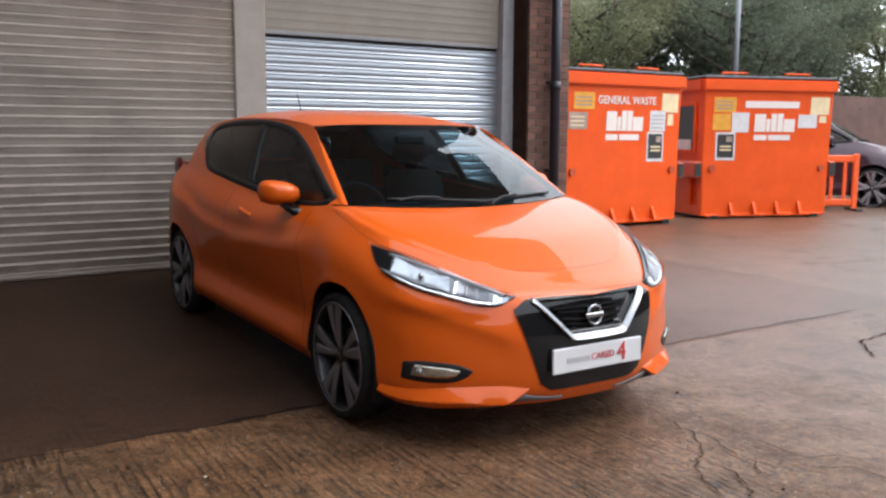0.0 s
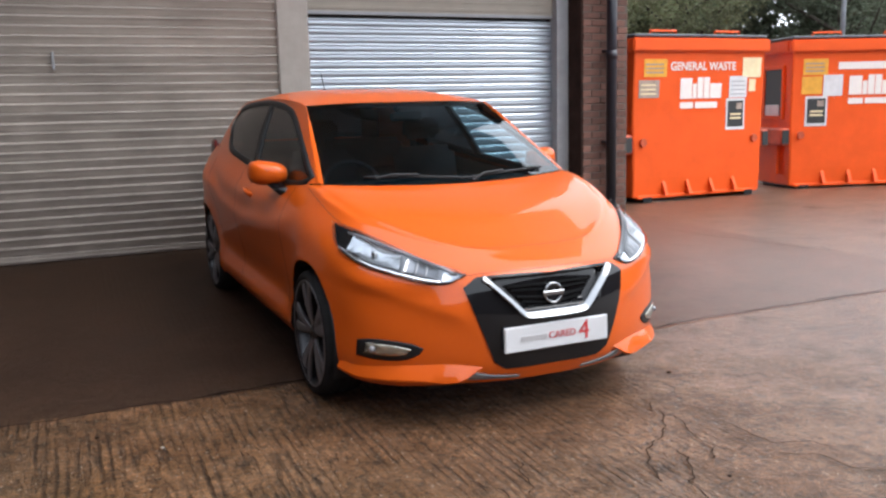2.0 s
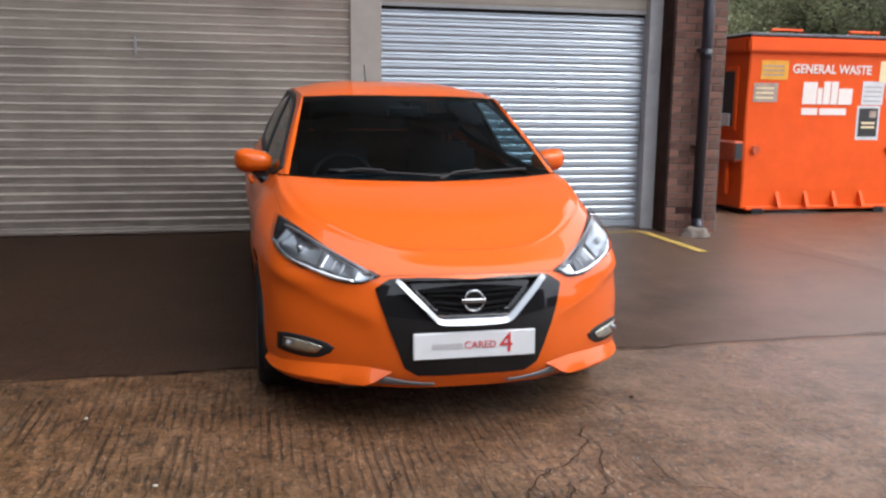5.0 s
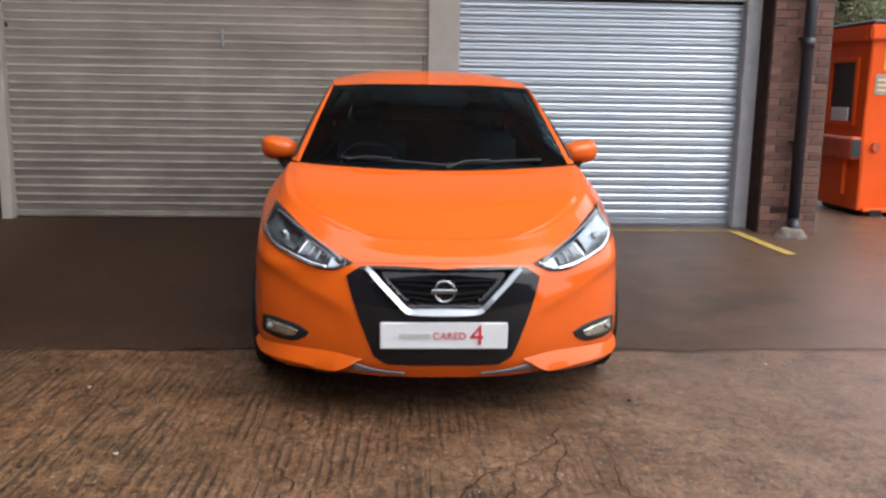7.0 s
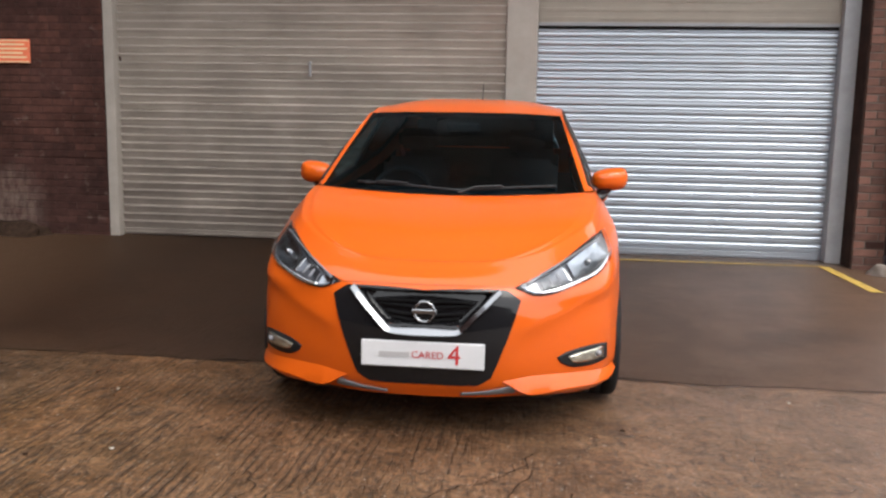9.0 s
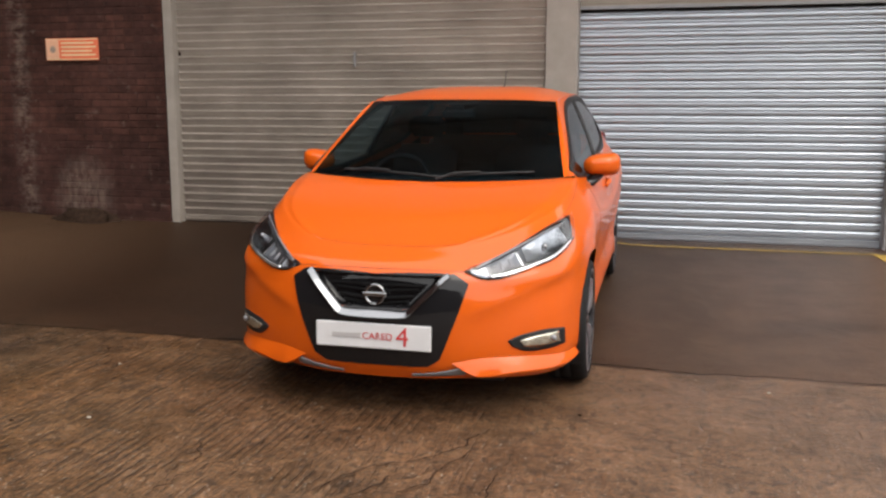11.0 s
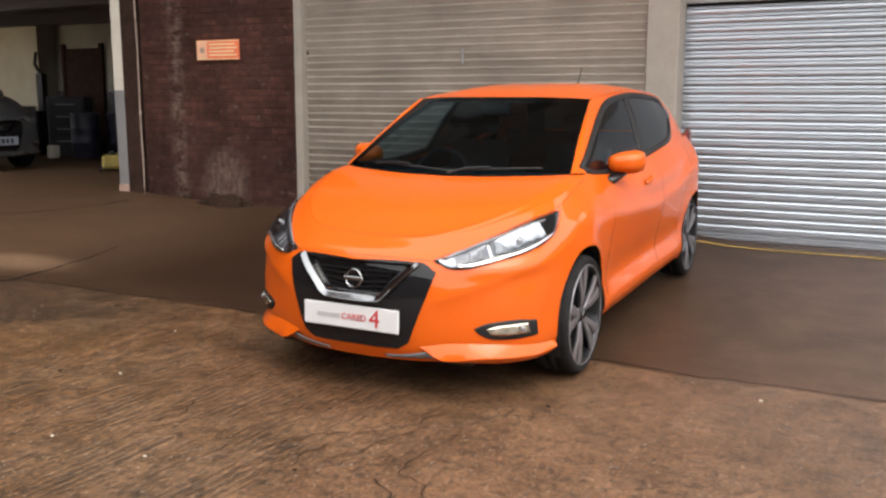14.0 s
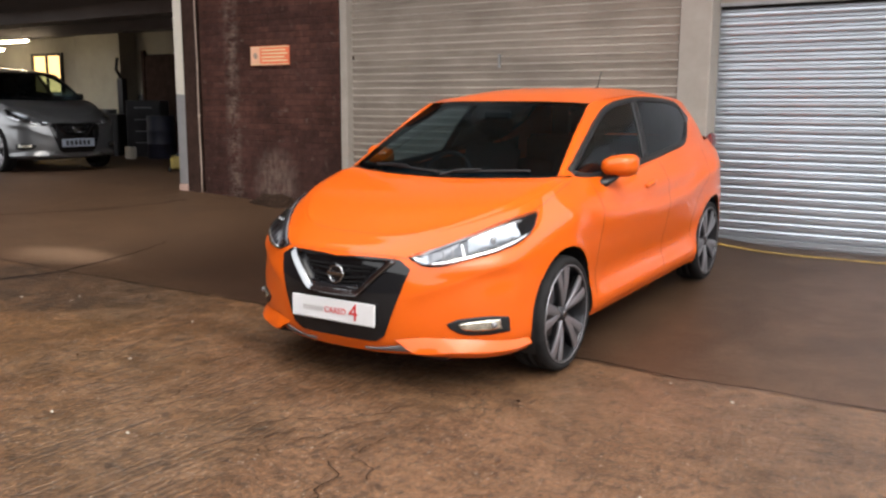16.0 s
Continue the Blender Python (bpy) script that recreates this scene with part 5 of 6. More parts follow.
for i in range(25):
    a_, b_ = crom(SCREEN_EDGE, 2 * i / 24), crom(RAIL, 2 * i / 24)
    pillar_net.append([a_.lerp(b_, j / 5) + Vector((0.006, -0.004, 0.004)) * math.sin(math.pi * j / 5) for j in range(6)])
tail_net = loft([[Vector(q) for q in r] for r in (((0, 3.16, 1.385), (0.30, 3.14, 1.375), (0.50, 3.08, 1.30)), ((0, 3.30, 1.09), (0.34, 3.26, 1.09), (0.62, 3.15, 1.09)))], 8, 8, False)


def tree_of(nets):
    bm = bmesh.new()
    for nt in nets:
        grid_faces(bm, nt)
    bm.normal_update()
    t = BVHTree.FromBMesh(bm)
    bm.free()
    return t


SKIN = tree_of([skirt_net, hood_net, side_net, screen_net, roof_net, pillar_net])


def snap(p, off=0.0):
    """The nearest place on the body's skin (either side), lifted by off."""
    p = Vector(p)
    left = p.x < 0
    q, nrm, _, _ = SKIN.find_nearest(flip(p) if left else p)
    if nrm.dot(q - Vector((0.0, max(0.0, min(2.6, q.y)), 0.55))) < 0:
        nrm = -nrm
    q = q + nrm * off
    return flip(q) if left else q


def patch(name, a, b, material, parent, off=0.004, n=20, m=8, mirror=True, thick=0.008, label="", shrink=0.0):
    """A panel laid on the skin between two edge lines, with a turned-in rim."""
    A, B = spline(a, n), spline(b, n)
    rows = []
    for i in range(n + 1):
        f = shrink + (1 - 2 * shrink) * i / n
        t = f * n
        p, q = A[min(int(t), n - 1)].lerp(A[min(int(t), n - 1) + 1], t - min(int(t), n - 1)), B[min(int(t), n - 1)].lerp(B[min(int(t), n - 1) + 1], t - min(int(t), n - 1))
        rows.append([snap(p.lerp(q, shrink + (1 - 2 * shrink) * j / m), off) for j in range(m + 1)])
    out = []
    for side in (1, -1) if mirror else (1,):
        bm = bmesh.new()
        grid_faces(bm, rows if side > 0 else [[flip(p) for p in r] for r in rows])
        bmesh.ops.remove_doubles(bm, verts=bm.verts[:], dist=1e-5)
        c = Vector((0, 0.6, 0.55))
        bm.normal_update()
        if sum((f.normal.dot(f.calc_center_median() - c) for f in bm.faces)) < 0:
            bmesh.ops.reverse_faces(bm, faces=bm.faces[:])
        bm.normal_update()
        if thick:
            edge = [e for e in bm.edges if e.is_boundary]
            nv = {v: v.normal.copy() for e in edge for v in e.verts}
            r = bmesh.ops.extrude_edge_only(bm, edges=edge)
            news = [v for v in r["geom"] if isinstance(v, bmesh.types.BMVert)]
            for v in news:
                near = min(nv, key=lambda o: (o.co - v.co).length_squared)
                v.co -= nv[near] * thick
        out.append(part(name, bm, material, parent, label, smooth=True))
    return out


def band(name, pts, profile, material, parent, off=0.004, n=40, mirror=True, label="", closed=False):
    """A profile swept along a line on the skin."""
    path = [snap(p, off) for p in spline(pts, n)]
    out = []
    for side in (1, -1) if mirror else (1,):
        pp = path if side > 0 else [flip(p) for p in path]
        bm = bmesh.new()
        rows = []
        for i, p in enumerate(pp):
            d = (pp[min(i + 1, n)] - pp[max(i - 1, 0)]).normalized()
            q = snap(p, 0.05)
            u = (q - snap(p, 0)).normalized()
            s = d.cross(u).normalized()
            rows.append([p + s * x + u * y for x, y in profile])
        vs = grid_faces(bm, rows, close=True)
        bm.faces.new(vs[0])
        bm.faces.new(vs[-1][::-1])
        bmesh.ops.remove_doubles(bm, verts=bm.verts[:], dist=1e-6)
        bmesh.ops.recalc_face_normals(bm, faces=bm.faces[:])
        out.append(part(name, bm, material, parent, label, smooth=True))
    return out


def wheel_meshes():
    def me_of(name, bm, material, smooth=True):
        me = bpy.data.meshes.new(name)
        bm.to_mesh(me)
        bm.free()
        me.materials.append(material)
        for p in me.polygons:
            p.use_smooth = smooth
        return me

    out = []
    tyre = lathe([(0.256, -0.088), (0.261, -0.098), (0.280, -0.105), (0.295, -0.098), (0.304, -0.084), (0.308, -0.062), (0.3085, -0.03), (0.303, -0.029), (0.303, -0.023), (0.3085, -0.022), (0.3085, 0.022), (0.303, 0.023), (0.303, 0.029), (0.3085, 0.03), (0.308, 0.062), (0.304, 0.084), (0.295, 0.098), (0.280, 0.105), (0.261, 0.098), (0.256, 0.088)], 56)
    out.append(("tyre", me_of("tyre", tyre, RUBBER), Matrix()))
    barrel = lathe([(0.257, 0.088), (0.260, 0.097), (0.254, 0.101), (0.248, 0.095), (0.244, 0.075), (0.230, 0.03), (0.205, -0.09)], 56)
    out.append(("rim", me_of("rim", barrel, RIM_DARK), Matrix()))
    out.append(("rim_lip", me_of("rim_lip", lathe([(0.252, 0.094), (0.256, 0.1025), (0.261, 0.1025), (0.2625, 0.095)], 56), RIM_CUT), Matrix()))
    out.append(("brake_disc", me_of("brake_disc", lathe([(0.001, 0.012), (0.125, 0.012), (0.13, 0.008), (0.13, -0.008), (0.001, -0.01)], 40), SILVER), Matrix()))
    out.append(("back_plate", me_of("back_plate", lathe([(0.001, -0.04), (0.206, -0.04), (0.206, -0.06), (0.001, -0.06)], 40), BLACK), Matrix()))

    def blade(lean, w0, w1, x0, x1, depth, material, name):
        bm = bmesh.new()
        rows = []
        for t in (0, 0.25, 0.5, 0.75, 1):
            r = 0.035 + (0.250 - 0.035) * t
            c = lean * t
            w = w0 + (w1 - w0) * t
            x = x0 + (x1 - x0) * t + 0.008 * math.sin(math.pi * t)
            rows.append([(x, c - w, r), (x + 0.004, c - w * 0.6, r), (x + 0.004, c + w * 0.6, r), (x, c + w, r), (x - depth, c + w * 0.8, r), (x - depth, c - w * 0.8, r)])
        vs = grid_faces(bm, rows, close=True)
        bm.faces.new(vs[0])
        bm.faces.new(vs[-1][::-1])
        bmesh.ops.recalc_face_normals(bm, faces=bm.faces[:])
        return me_of(name, bm, material, False)

    dark = blade(0.0, 0.026, 0.084, 0.068, 0.084, 0.03, RIM_DARK, "spoke")
    cut = blade(0.050, 0.012, 0.034, 0.077, 0.092, 0.012, RIM_CUT, "spoke_face")
    cut2 = blade(-0.052, 0.012, 0.028, 0.077, 0.092, 0.012, RIM_CUT, "spoke_face")
    for i in range(5):
        m = Matrix.Rotation(radians(72 * i + 10), 4, "X")
        out += [("spoke", dark, m), ("spoke_face", cut, m), ("spoke_face", cut2, m)]
    out.append(("hub", me_of("hub", lathe([(0.001, 0.088), (0.028, 0.088), (0.034, 0.082), (0.05, 0.078), (0.056, 0.066), (0.056, 0.03)], 24), RIM_DARK), Matrix()))
    out.append(("hub_cap", me_of("hub_cap", lathe([(0.001, 0.0915), (0.018, 0.0915), (0.022, 0.087)], 20), CHROME), Matrix()))
    return out


WHEEL_PARTS = wheel_meshes()


def grille_depth(x, z):
    """How far (0 to 1) a place on the nose lies inside the recess between the arms of the vee."""
    side = (0.158 + (z - 0.526) - abs(x)) / 0.012
    return max(0.0, min(1.0, side)) * max(0.0, min(1.0, (z - 0.530) / 0.012)) * max(0.0, min(1.0, (0.670 - z) / 0.008))


def share_normals(obs, reach=0.006):
    """Lets the shading run smoothly over the seams between body panels."""
    shells = []
    for ob in obs:
        me = ob.data
        shells.append((BVHTree.FromPolygons([v.co for v in me.vertices], [p.vertices[:] for p in me.polygons]), [v.normal.copy() for v in me.vertices], [p.vertices[:] for p in me.polygons]))
    for k, ob in enumerate(obs):
        me = ob.data
        uses = {}
        for p in me.polygons:
            for e in p.edge_keys:
                uses[e] = uses.get(e, 0) + 1
        rim = {i for e, c in uses.items() if c == 1 for i in e}
        out = [n_.copy() for n_ in shells[k][1]]
        for i in rim:
            co = me.vertices[i].co
            for j, (tree_, normals, faces) in enumerate(shells):
                if j == k:
                    continue
                hit, _, f, _ = tree_.find_nearest(co, reach)
                if hit is not None:
                    near = min(faces[f], key=lambda q: (obs[j].data.vertices[q].co - co).length_squared)
                    if normals[near].dot(out[i]) > 0.3:
                        out[i] = (out[i] + normals[near]).normalized()
        me.normals_split_custom_set_from_vertices(out)


def build_car(name, m, paint, label, scale=(1, 1, 1), detail=True, glass_m=None):
    car = thing(name, m, label, "car")
    car.scale = scale
    # lower body with its wheel arches opened
    bm = both_sides(skirt_net)
    for l, h in WHEELS:
        def d(v):
            return math.hypot(v.co.y - l, v.co.z - h) if abs(v.co.x) > 0.5 else 9
        bmesh.ops.delete(bm, geom=[f for f in bm.faces if all(d(v) < ARCH for v in f.verts)], context="FACES")
        for v in bm.verts:
            r = d(v)
            if r < ARCH + 0.09:
                v.co.x += math.copysign(0.007 * bell(r - ARCH, 0.035, 0.035), v.co.x)
            if r < ARCH:
                v.co.y, v.co.z = l + (v.co.y - l) * ARCH / r, h + (v.co.z - h) * ARCH / r
    # the opening of the upper grille
    bmesh.ops.delete(bm, geom=[f for f in bm.faces if any(v.co.y < -0.6 and grille_depth(v.co.x, v.co.z) > 0.2 for v in f.verts)], context="FACES")
    loose = [v for v in bm.verts if not v.link_faces]
    bmesh.ops.delete(bm, geom=loose, context="VERTS")
    shell = [part("body", bm, paint, car, smooth=True), part("bonnet", both_sides(hood_net), paint, car, smooth=True)]
    part("windscreen", both_sides(screen_net), SCREEN, car, "dark windscreen", smooth=True)
    part("roof", both_sides(roof_net), paint, car, smooth=True)
    for f in (lambda p: p, flip):
        bm = bmesh.new()
        grid_faces(bm, [[f(p) for p in r] for r in pillar_net])
        bm.normal_update()
        if sum(g.normal.y for g in bm.faces) > 0:
            bmesh.ops.reverse_faces(bm, faces=bm.faces[:])
        part("windscreen_pillar", bm, paint, car, smooth=True)
    part("headliner", both_sides([[p - Vector((0, 0, 0.03)) for p in r] for r in roof_net]), SEAT, car, smooth=True)
    part("tailgate_window", both_sides(tail_net), REAR_GLASS, car, smooth=True)
    # cabin sides with the window opening cut out
    low, top = spline([(0, *q) for q in DLO_LOW], 48), spline([(0, *q) for q in DLO_TOP], 48)
    poly = [(p.y, p.z) for p in low] + [(p.y, p.z) for p in reversed(top)]
    bm = both_sides(side_net)
    gone = [f for f in bm.faces if inside(poly, f.calc_center_median().y, f.calc_center_median().z)]
    touched = {v for f in gone for v in f.verts}
    bmesh.ops.delete(bm, geom=gone, context="FACES")
    for v in bm.verts:
        if v in touched and v.is_valid and v.link_faces:
            y, z = min(poly, key=lambda q: (q[0] - v.co.y) ** 2 + (q[1] - v.co.z) ** 2)
            s = snap((v.co.x, y, z))
            v.co = (s.x, y, z)
    bmesh.ops.delete(bm, geom=[v for v in bm.verts if not v.link_faces], context="VERTS")
    shell.append(part("cabin_side", bm, paint, car, smooth=True))
    share_normals(shell)

    def at(y, z, off=0.0):
        q = Vector((0.72, y, z))
        for _ in range(3):
            s = snap(q)
            q = Vector((s.x, y, z))
        return q

    gl = [at(p.y, p.z) for p in low]
    gt = [at(p.y, p.z) for p in top]
    split = 27
    for side in (1, -1):
        f = (lambda p: p) if side > 0 else flip
        for nm, i0, i1 in (("front_side_window", 0, split), ("rear_side_window", split, 48)):
            bm = bmesh.new()
            grid_faces(bm, [[f(gl[i].lerp(gt[i], j / 6) - Vector((0.004 - 0.010 * math.sin(math.pi * j / 6), 0, 0))) for j in range(7)] for i in range(i0, i1 + 1)])
            bmesh.ops.recalc_face_normals(bm, faces=bm.faces[:])
            part(nm, bm, TINT if i0 == 0 else BACK_GLASS, car, "dark tinted side window", smooth=True)
    patch("quarter_trim", ((0.70, 2.47, 1.190), (0.69, 2.56, 1.228), (0.66, 2.655, 1.262)), ((0.62, 2.52, 1.358), (0.615, 2.57, 1.357), (0.61, 2.615, 1.348)), GLOSS_BLACK, car, 0.004, 10, 6, label="black triangle behind the rear window")
    ring = gl + gt[::-1]
    for side in (1, -1):
        bm = bmesh.new()
        f = (lambda p: p) if side > 0 else flip
        rows = []
        n = len(ring)
        for i, p in enumerate(ring):
            dd = (ring[(i + 1) % n] - ring[i - 1]).normalized()
            u = Vector((0.95, 0, 0.3)).normalized()
            s = dd.cross(u).normalized()
            rows.append([f(p + s * x + u * y) for x, y in ((-0.016, 0.003), (-0.010, 0.007), (0.022, 0.005), (0.024, -0.012), (-0.014, -0.012))])
        rows.append(rows[0])
        grid_faces(bm, rows, close=True)
        bmesh.ops.remove_doubles(bm, verts=bm.verts[:], dist=1e-5)
        bmesh.ops.recalc_face_normals(bm, faces=bm.faces[:])
        part("window_surround", bm, BLACK, car, "black window surround", smooth=True)
        bm = bmesh.new()
        a0, a1 = gl[split], gt[split]
        grid_faces(bm, [[f(a0.lerp(a1, j / 8) + Vector((0.004 + 0.01 * math.sin(math.pi * j / 8), dy, 0))) for j in range(9)] for dy in (-0.045, -0.015, 0.015, 0.045)])
        bmesh.ops.recalc_face_normals(bm, faces=bm.faces[:])
        r = bmesh.ops.extrude_face_region(bm, geom=bm.faces[:])
        for v in r["geom"]:
            if isinstance(v, bmesh.types.BMVert):
                v.co.x -= side * 0.02
        bmesh.ops.recalc_face_normals(bm, faces=bm.faces[:])
        part("door_pillar", bm, BLACK, car, "black pillar between the windows", smooth=True)

    # wheel wells, floor and cabin
    for l, h in WHEELS:
        for side in (1, -1):
            bm = bmesh.new()
            rows = []
            for i in range(25):
                a = radians(-25 + 230 * i / 24)
                rows.append([(side * x, l + (ARCH + 0.004) * math.cos(a), h + (ARCH + 0.004) * math.sin(a)) for x in (0.56, 0.7, 0.80, 0.855)])
            vs = grid_faces(bm, rows)
            bm.faces.new([v[0] for v in vs])
            part("arch_liner", bm, BLACK, car)
    part("underbody", box(-0.56, 0.56, -0.70, 3.2, 0.18, 0.30, 0.02), BLACK, car)
    part("underbody", box(-0.80, 0.80, 0.42, 2.2, 0.195, 0.29, 0.02), BLACK, car)
    part("cabin_tray", box(-0.72, 0.72, 0.45, 3.05, 0.86, 0.90), TRIM, car)
    bm = bmesh.new()
    dash = [(0.18, 0.985), (0.32, 0.995), (0.52, 0.985), (0.60, 0.955), (0.63, 0.90), (0.62, 0.84)]
    grid_faces(bm, [[(x, y, z - 0.03 * (abs(x) / 0.7) ** 4) for y, z in dash] for x in (-0.70, -0.6, -0.4, -0.15, 0.15, 0.4, 0.6, 0.70)])
    bmesh.ops.recalc_face_normals(bm, faces=bm.faces[:])
    part("dashboard", bm, TRIM, car, smooth=True)
    for x in (-0.36, 0.36):
        bm = box(x - 0.22, x + 0.22, 1.28, 1.40, 0.80, 1.12, 0.045, segments=3)
        bmesh.ops.rotate(bm, verts=bm.verts[:], cent=(x, 1.3, 0.85), matrix=Matrix.Rotation(radians(-14), 3, "X"))
        st = part("front_seat", bm, SEAT, car, smooth=True)
        bm = box(x - 0.13, x + 0.13, 1.40, 1.48, 1.15, 1.29, 0.03, segments=3)
        part("headrest", bm, SEAT, st, smooth=True)
        part("headrest_post", cyl((x - 0.05, 1.43, 1.08), (x - 0.05, 1.43, 1.17), 0.007, n=8), TRIM, st)
        part("headrest_post", cyl((x + 0.05, 1.43, 1.08), (x + 0.05, 1.43, 1.17), 0.007, n=8), TRIM, st)
    part("rear_seat", box(-0.6, 0.6, 2.35, 2.50, 0.8, 1.12, 0.04, segments=3), SEAT, car, smooth=True)
    for side in (1, -1):
        bm = bmesh.new()
        grid_faces(bm, [[(side * (0.70 - 0.03 * k), y, z) for k, z in ((0, 0.88), (0.4, 0.95), (1.0, z1))] for y, z1 in ((0.42, 0.985), (0.9, 0.985), (1.5, 1.01), (2.0, 1.05), (2.4, 1.10))])
        bmesh.ops.recalc_face_normals(bm, faces=bm.faces[:])
        part("door_card", bm, TRIM, car, smooth=True)
        # added dark panel that blocks light leaking in beside the tailgate window
        part("rear_gap_blocker", box(min(side * 0.40, side * 0.56), max(side * 0.40, side * 0.56), 2.78, 2.80, 0.98, 1.33, 0.006), TRIM, car)
    ringp = [(-0.36 + 0.18 * math.cos(2 * math.pi * i / 28), 0.76 + 0.08 * math.sin(2 * math.pi * i / 28), 0.905 + 0.160 * math.sin(2 * math.pi * i / 28)) for i in range(28)]
    sw = part("steering_wheel", sweep(ringp, circle(0.015, 8), closed=True, up=Vector((0.0, 0.9, -0.44))), TRIM, car, smooth=True)
    part("airbag_boss", box(-0.43, -0.29, 0.715, 0.76, 0.85, 0.95, 0.02), TRIM, sw)
    for dx in (-0.12, 0.12):
        part("wheel_spoke", box(-0.36 + dx - 0.06, -0.36 + dx + 0.06, 0.745, 0.765, 0.895, 0.925, 0.006), TRIM, sw)
    part("interior_mirror", box(-0.10, 0.10, 0.80, 0.83, 1.29, 1.345, 0.012), TRIM, car)

    for i, (l, h) in enumerate(WHEELS):
        for side in (1, -1):
            w = new("wheel")
            w.parent = car
            w.matrix_basis = pose(side * 0.772, l, 0.309, 0, 0, 0 if side > 0 else 180) @ Matrix.Rotation(radians(17 * i), 4, "X")
            for nm, me, mm in WHEEL_PARTS:
                shared(nm, me, w, mm)

    # door mirrors
    for side in (1, -1):
        bm = bmesh.new()
        bmesh.ops.create_uvsphere(bm, u_segments=28, v_segments=18, radius=1)
        for v in bm.verts:
            x, y, z = v.co
            x = math.copysign(abs(x) ** 0.72, x)
            z = math.copysign(abs(z) ** 0.66, z) * (0.90 + 0.12 * x) if z > 0 else -abs(z) ** 0.85 * (0.86 + 0.10 * x)
            y = min(y, 0.35)
            v.co = (side * (0.866 + x * 0.104), 0.725 + y * 0.095 + 0.02 * x, 1.035 + z * 0.074 + 0.006 * x)
        bmesh.ops.recalc_face_normals(bm, faces=bm.faces[:])
        mr = part("door_mirror", bm, paint, car, smooth=True)
        part("mirror_glass", box(side * 0.79, side * 0.955, 0.755, 0.768, 0.985, 1.085, 0.004), CHROME, mr)
        part("mirror_foot", sweep([(side * 0.765, 0.60, 0.935), (side * 0.80, 0.64, 0.94), (side * 0.845, 0.70, 0.985)], [(x * 1.3, y * 0.8) for x, y in circle(0.034)]), GLOSS_BLACK, mr, smooth=True)

    # headlamps
    L_TOP = ((0.378, -0.745, 0.682), (0.50, -0.64, 0.724), (0.62, -0.47, 0.790), (0.72, -0.28, 0.842), (0.775, -0.165, 0.873))
    L_LOW = ((0.388, -0.735, 0.664), (0.470, -0.69, 0.628), (0.61, -0.585, 0.642), (0.72, -0.47, 0.680), (0.800, -0.30, 0.775), (0.780, -0.160, 0.871))
    for lamp in patch("headlamp", L_TOP, L_LOW, GLOSS_BLACK, car, 0.003, 30, 10, label="clear wrap-round headlamp"):
        side = 1 if lamp.data.vertices[0].co.x > 0 else -1
        f = (lambda p: p) if side > 0 else (lambda p: (-p[0], p[1], p[2]))

        def lay(nm, a, b, material, off, n=16, mm=5, thick=0.004):
            o = patch(nm, a, b, material, lamp, off, n, mm, mirror=False, thick=thick)[0]
            if side < 0:
                for v in o.data.vertices:
                    v.co.x *= -1
                o.data.flip_normals()

        def dish(a, b, material, deep, n=14, mm=10):
            """A hollow reflector: its rim stands proud, its middle lies on the housing."""
            A, B = spline(a, n), spline(b, n)
            net = []
            for i in range(n + 1):
                u = 2 * i / n - 1
                net.append([snap(A[i].lerp(B[i], j / mm), 0.005 + deep * max(u * u, (2 * j / mm - 1) ** 2)) for j in range(mm + 1)])
            bm = bmesh.new()
            grid_faces(bm, net if side > 0 else [[flip(p) for p in r] for r in net])
            bm.normal_update()
            if sum(f_.normal.dot(f_.calc_center_median() - Vector((0, 0.6, 0.55))) for f_ in bm.faces) < 0:
                bmesh.ops.reverse_faces(bm, faces=bm.faces[:])
            part("reflector", bm, material, lamp, smooth=True)
        dish(((0.585, -0.54, 0.730), (0.64, -0.45, 0.762), (0.715, -0.32, 0.800)), ((0.610, -0.58, 0.664), (0.70, -0.49, 0.690), (0.768, -0.36, 0.752)), INNER, 0.014)
        lay("lamp_bowl", ((0.405, -0.735, 0.680), (0.50, -0.64, 0.712), (0.61, -0.50, 0.768), (0.700, -0.35, 0.806)), ((0.410, -0.735, 0.660), (0.485, -0.69, 0.638), (0.62, -0.58, 0.652), (0.770, -0.37, 0.742)), LAMP_SILVER, 0.0045, 24, 8, 0.002)
        dish(((0.475, -0.68, 0.688), (0.52, -0.62, 0.704), (0.560, -0.57, 0.719)), ((0.485, -0.69, 0.650), (0.53, -0.65, 0.647), (0.590, -0.60, 0.659)), LAMP_SILVER, 0.012)
        for x_ in (0.0, 0.33, 0.66):
            a_, b_ = Vector((0.480, -0.68, 0.688)).lerp(Vector((0.560, -0.57, 0.719)), x_), Vector((0.490, -0.69, 0.651)).lerp(Vector((0.590, -0.60, 0.660)), x_)
            lay("lamp_rib", (a_, a_.lerp(b_, 0.5), b_), (a_ + Vector((0.007, 0.006, 0.002)), a_.lerp(b_, 0.5) + Vector((0.008, 0.006, 0.002)), b_ + Vector((0.008, 0.006, 0.001))), SILVER, 0.012, 6, 1, 0.006)
        dish(((0.402, -0.735, 0.681), (0.43, -0.72, 0.687), (0.460, -0.70, 0.691)), ((0.418, -0.735, 0.658), (0.44, -0.72, 0.648), (0.470, -0.70, 0.645)), INNER, 0.008, 8, 6)
        bulb = bmesh.new()
        c_ = snap((side * 0.675, -0.46, 0.728), 0.010)
        bmesh.ops.create_uvsphere(bulb, u_segments=16, v_segments=10, radius=0.016, matrix=Matrix.Translation(c_))
        part("bulb_cap", bulb, CHROME, lamp, smooth=True)
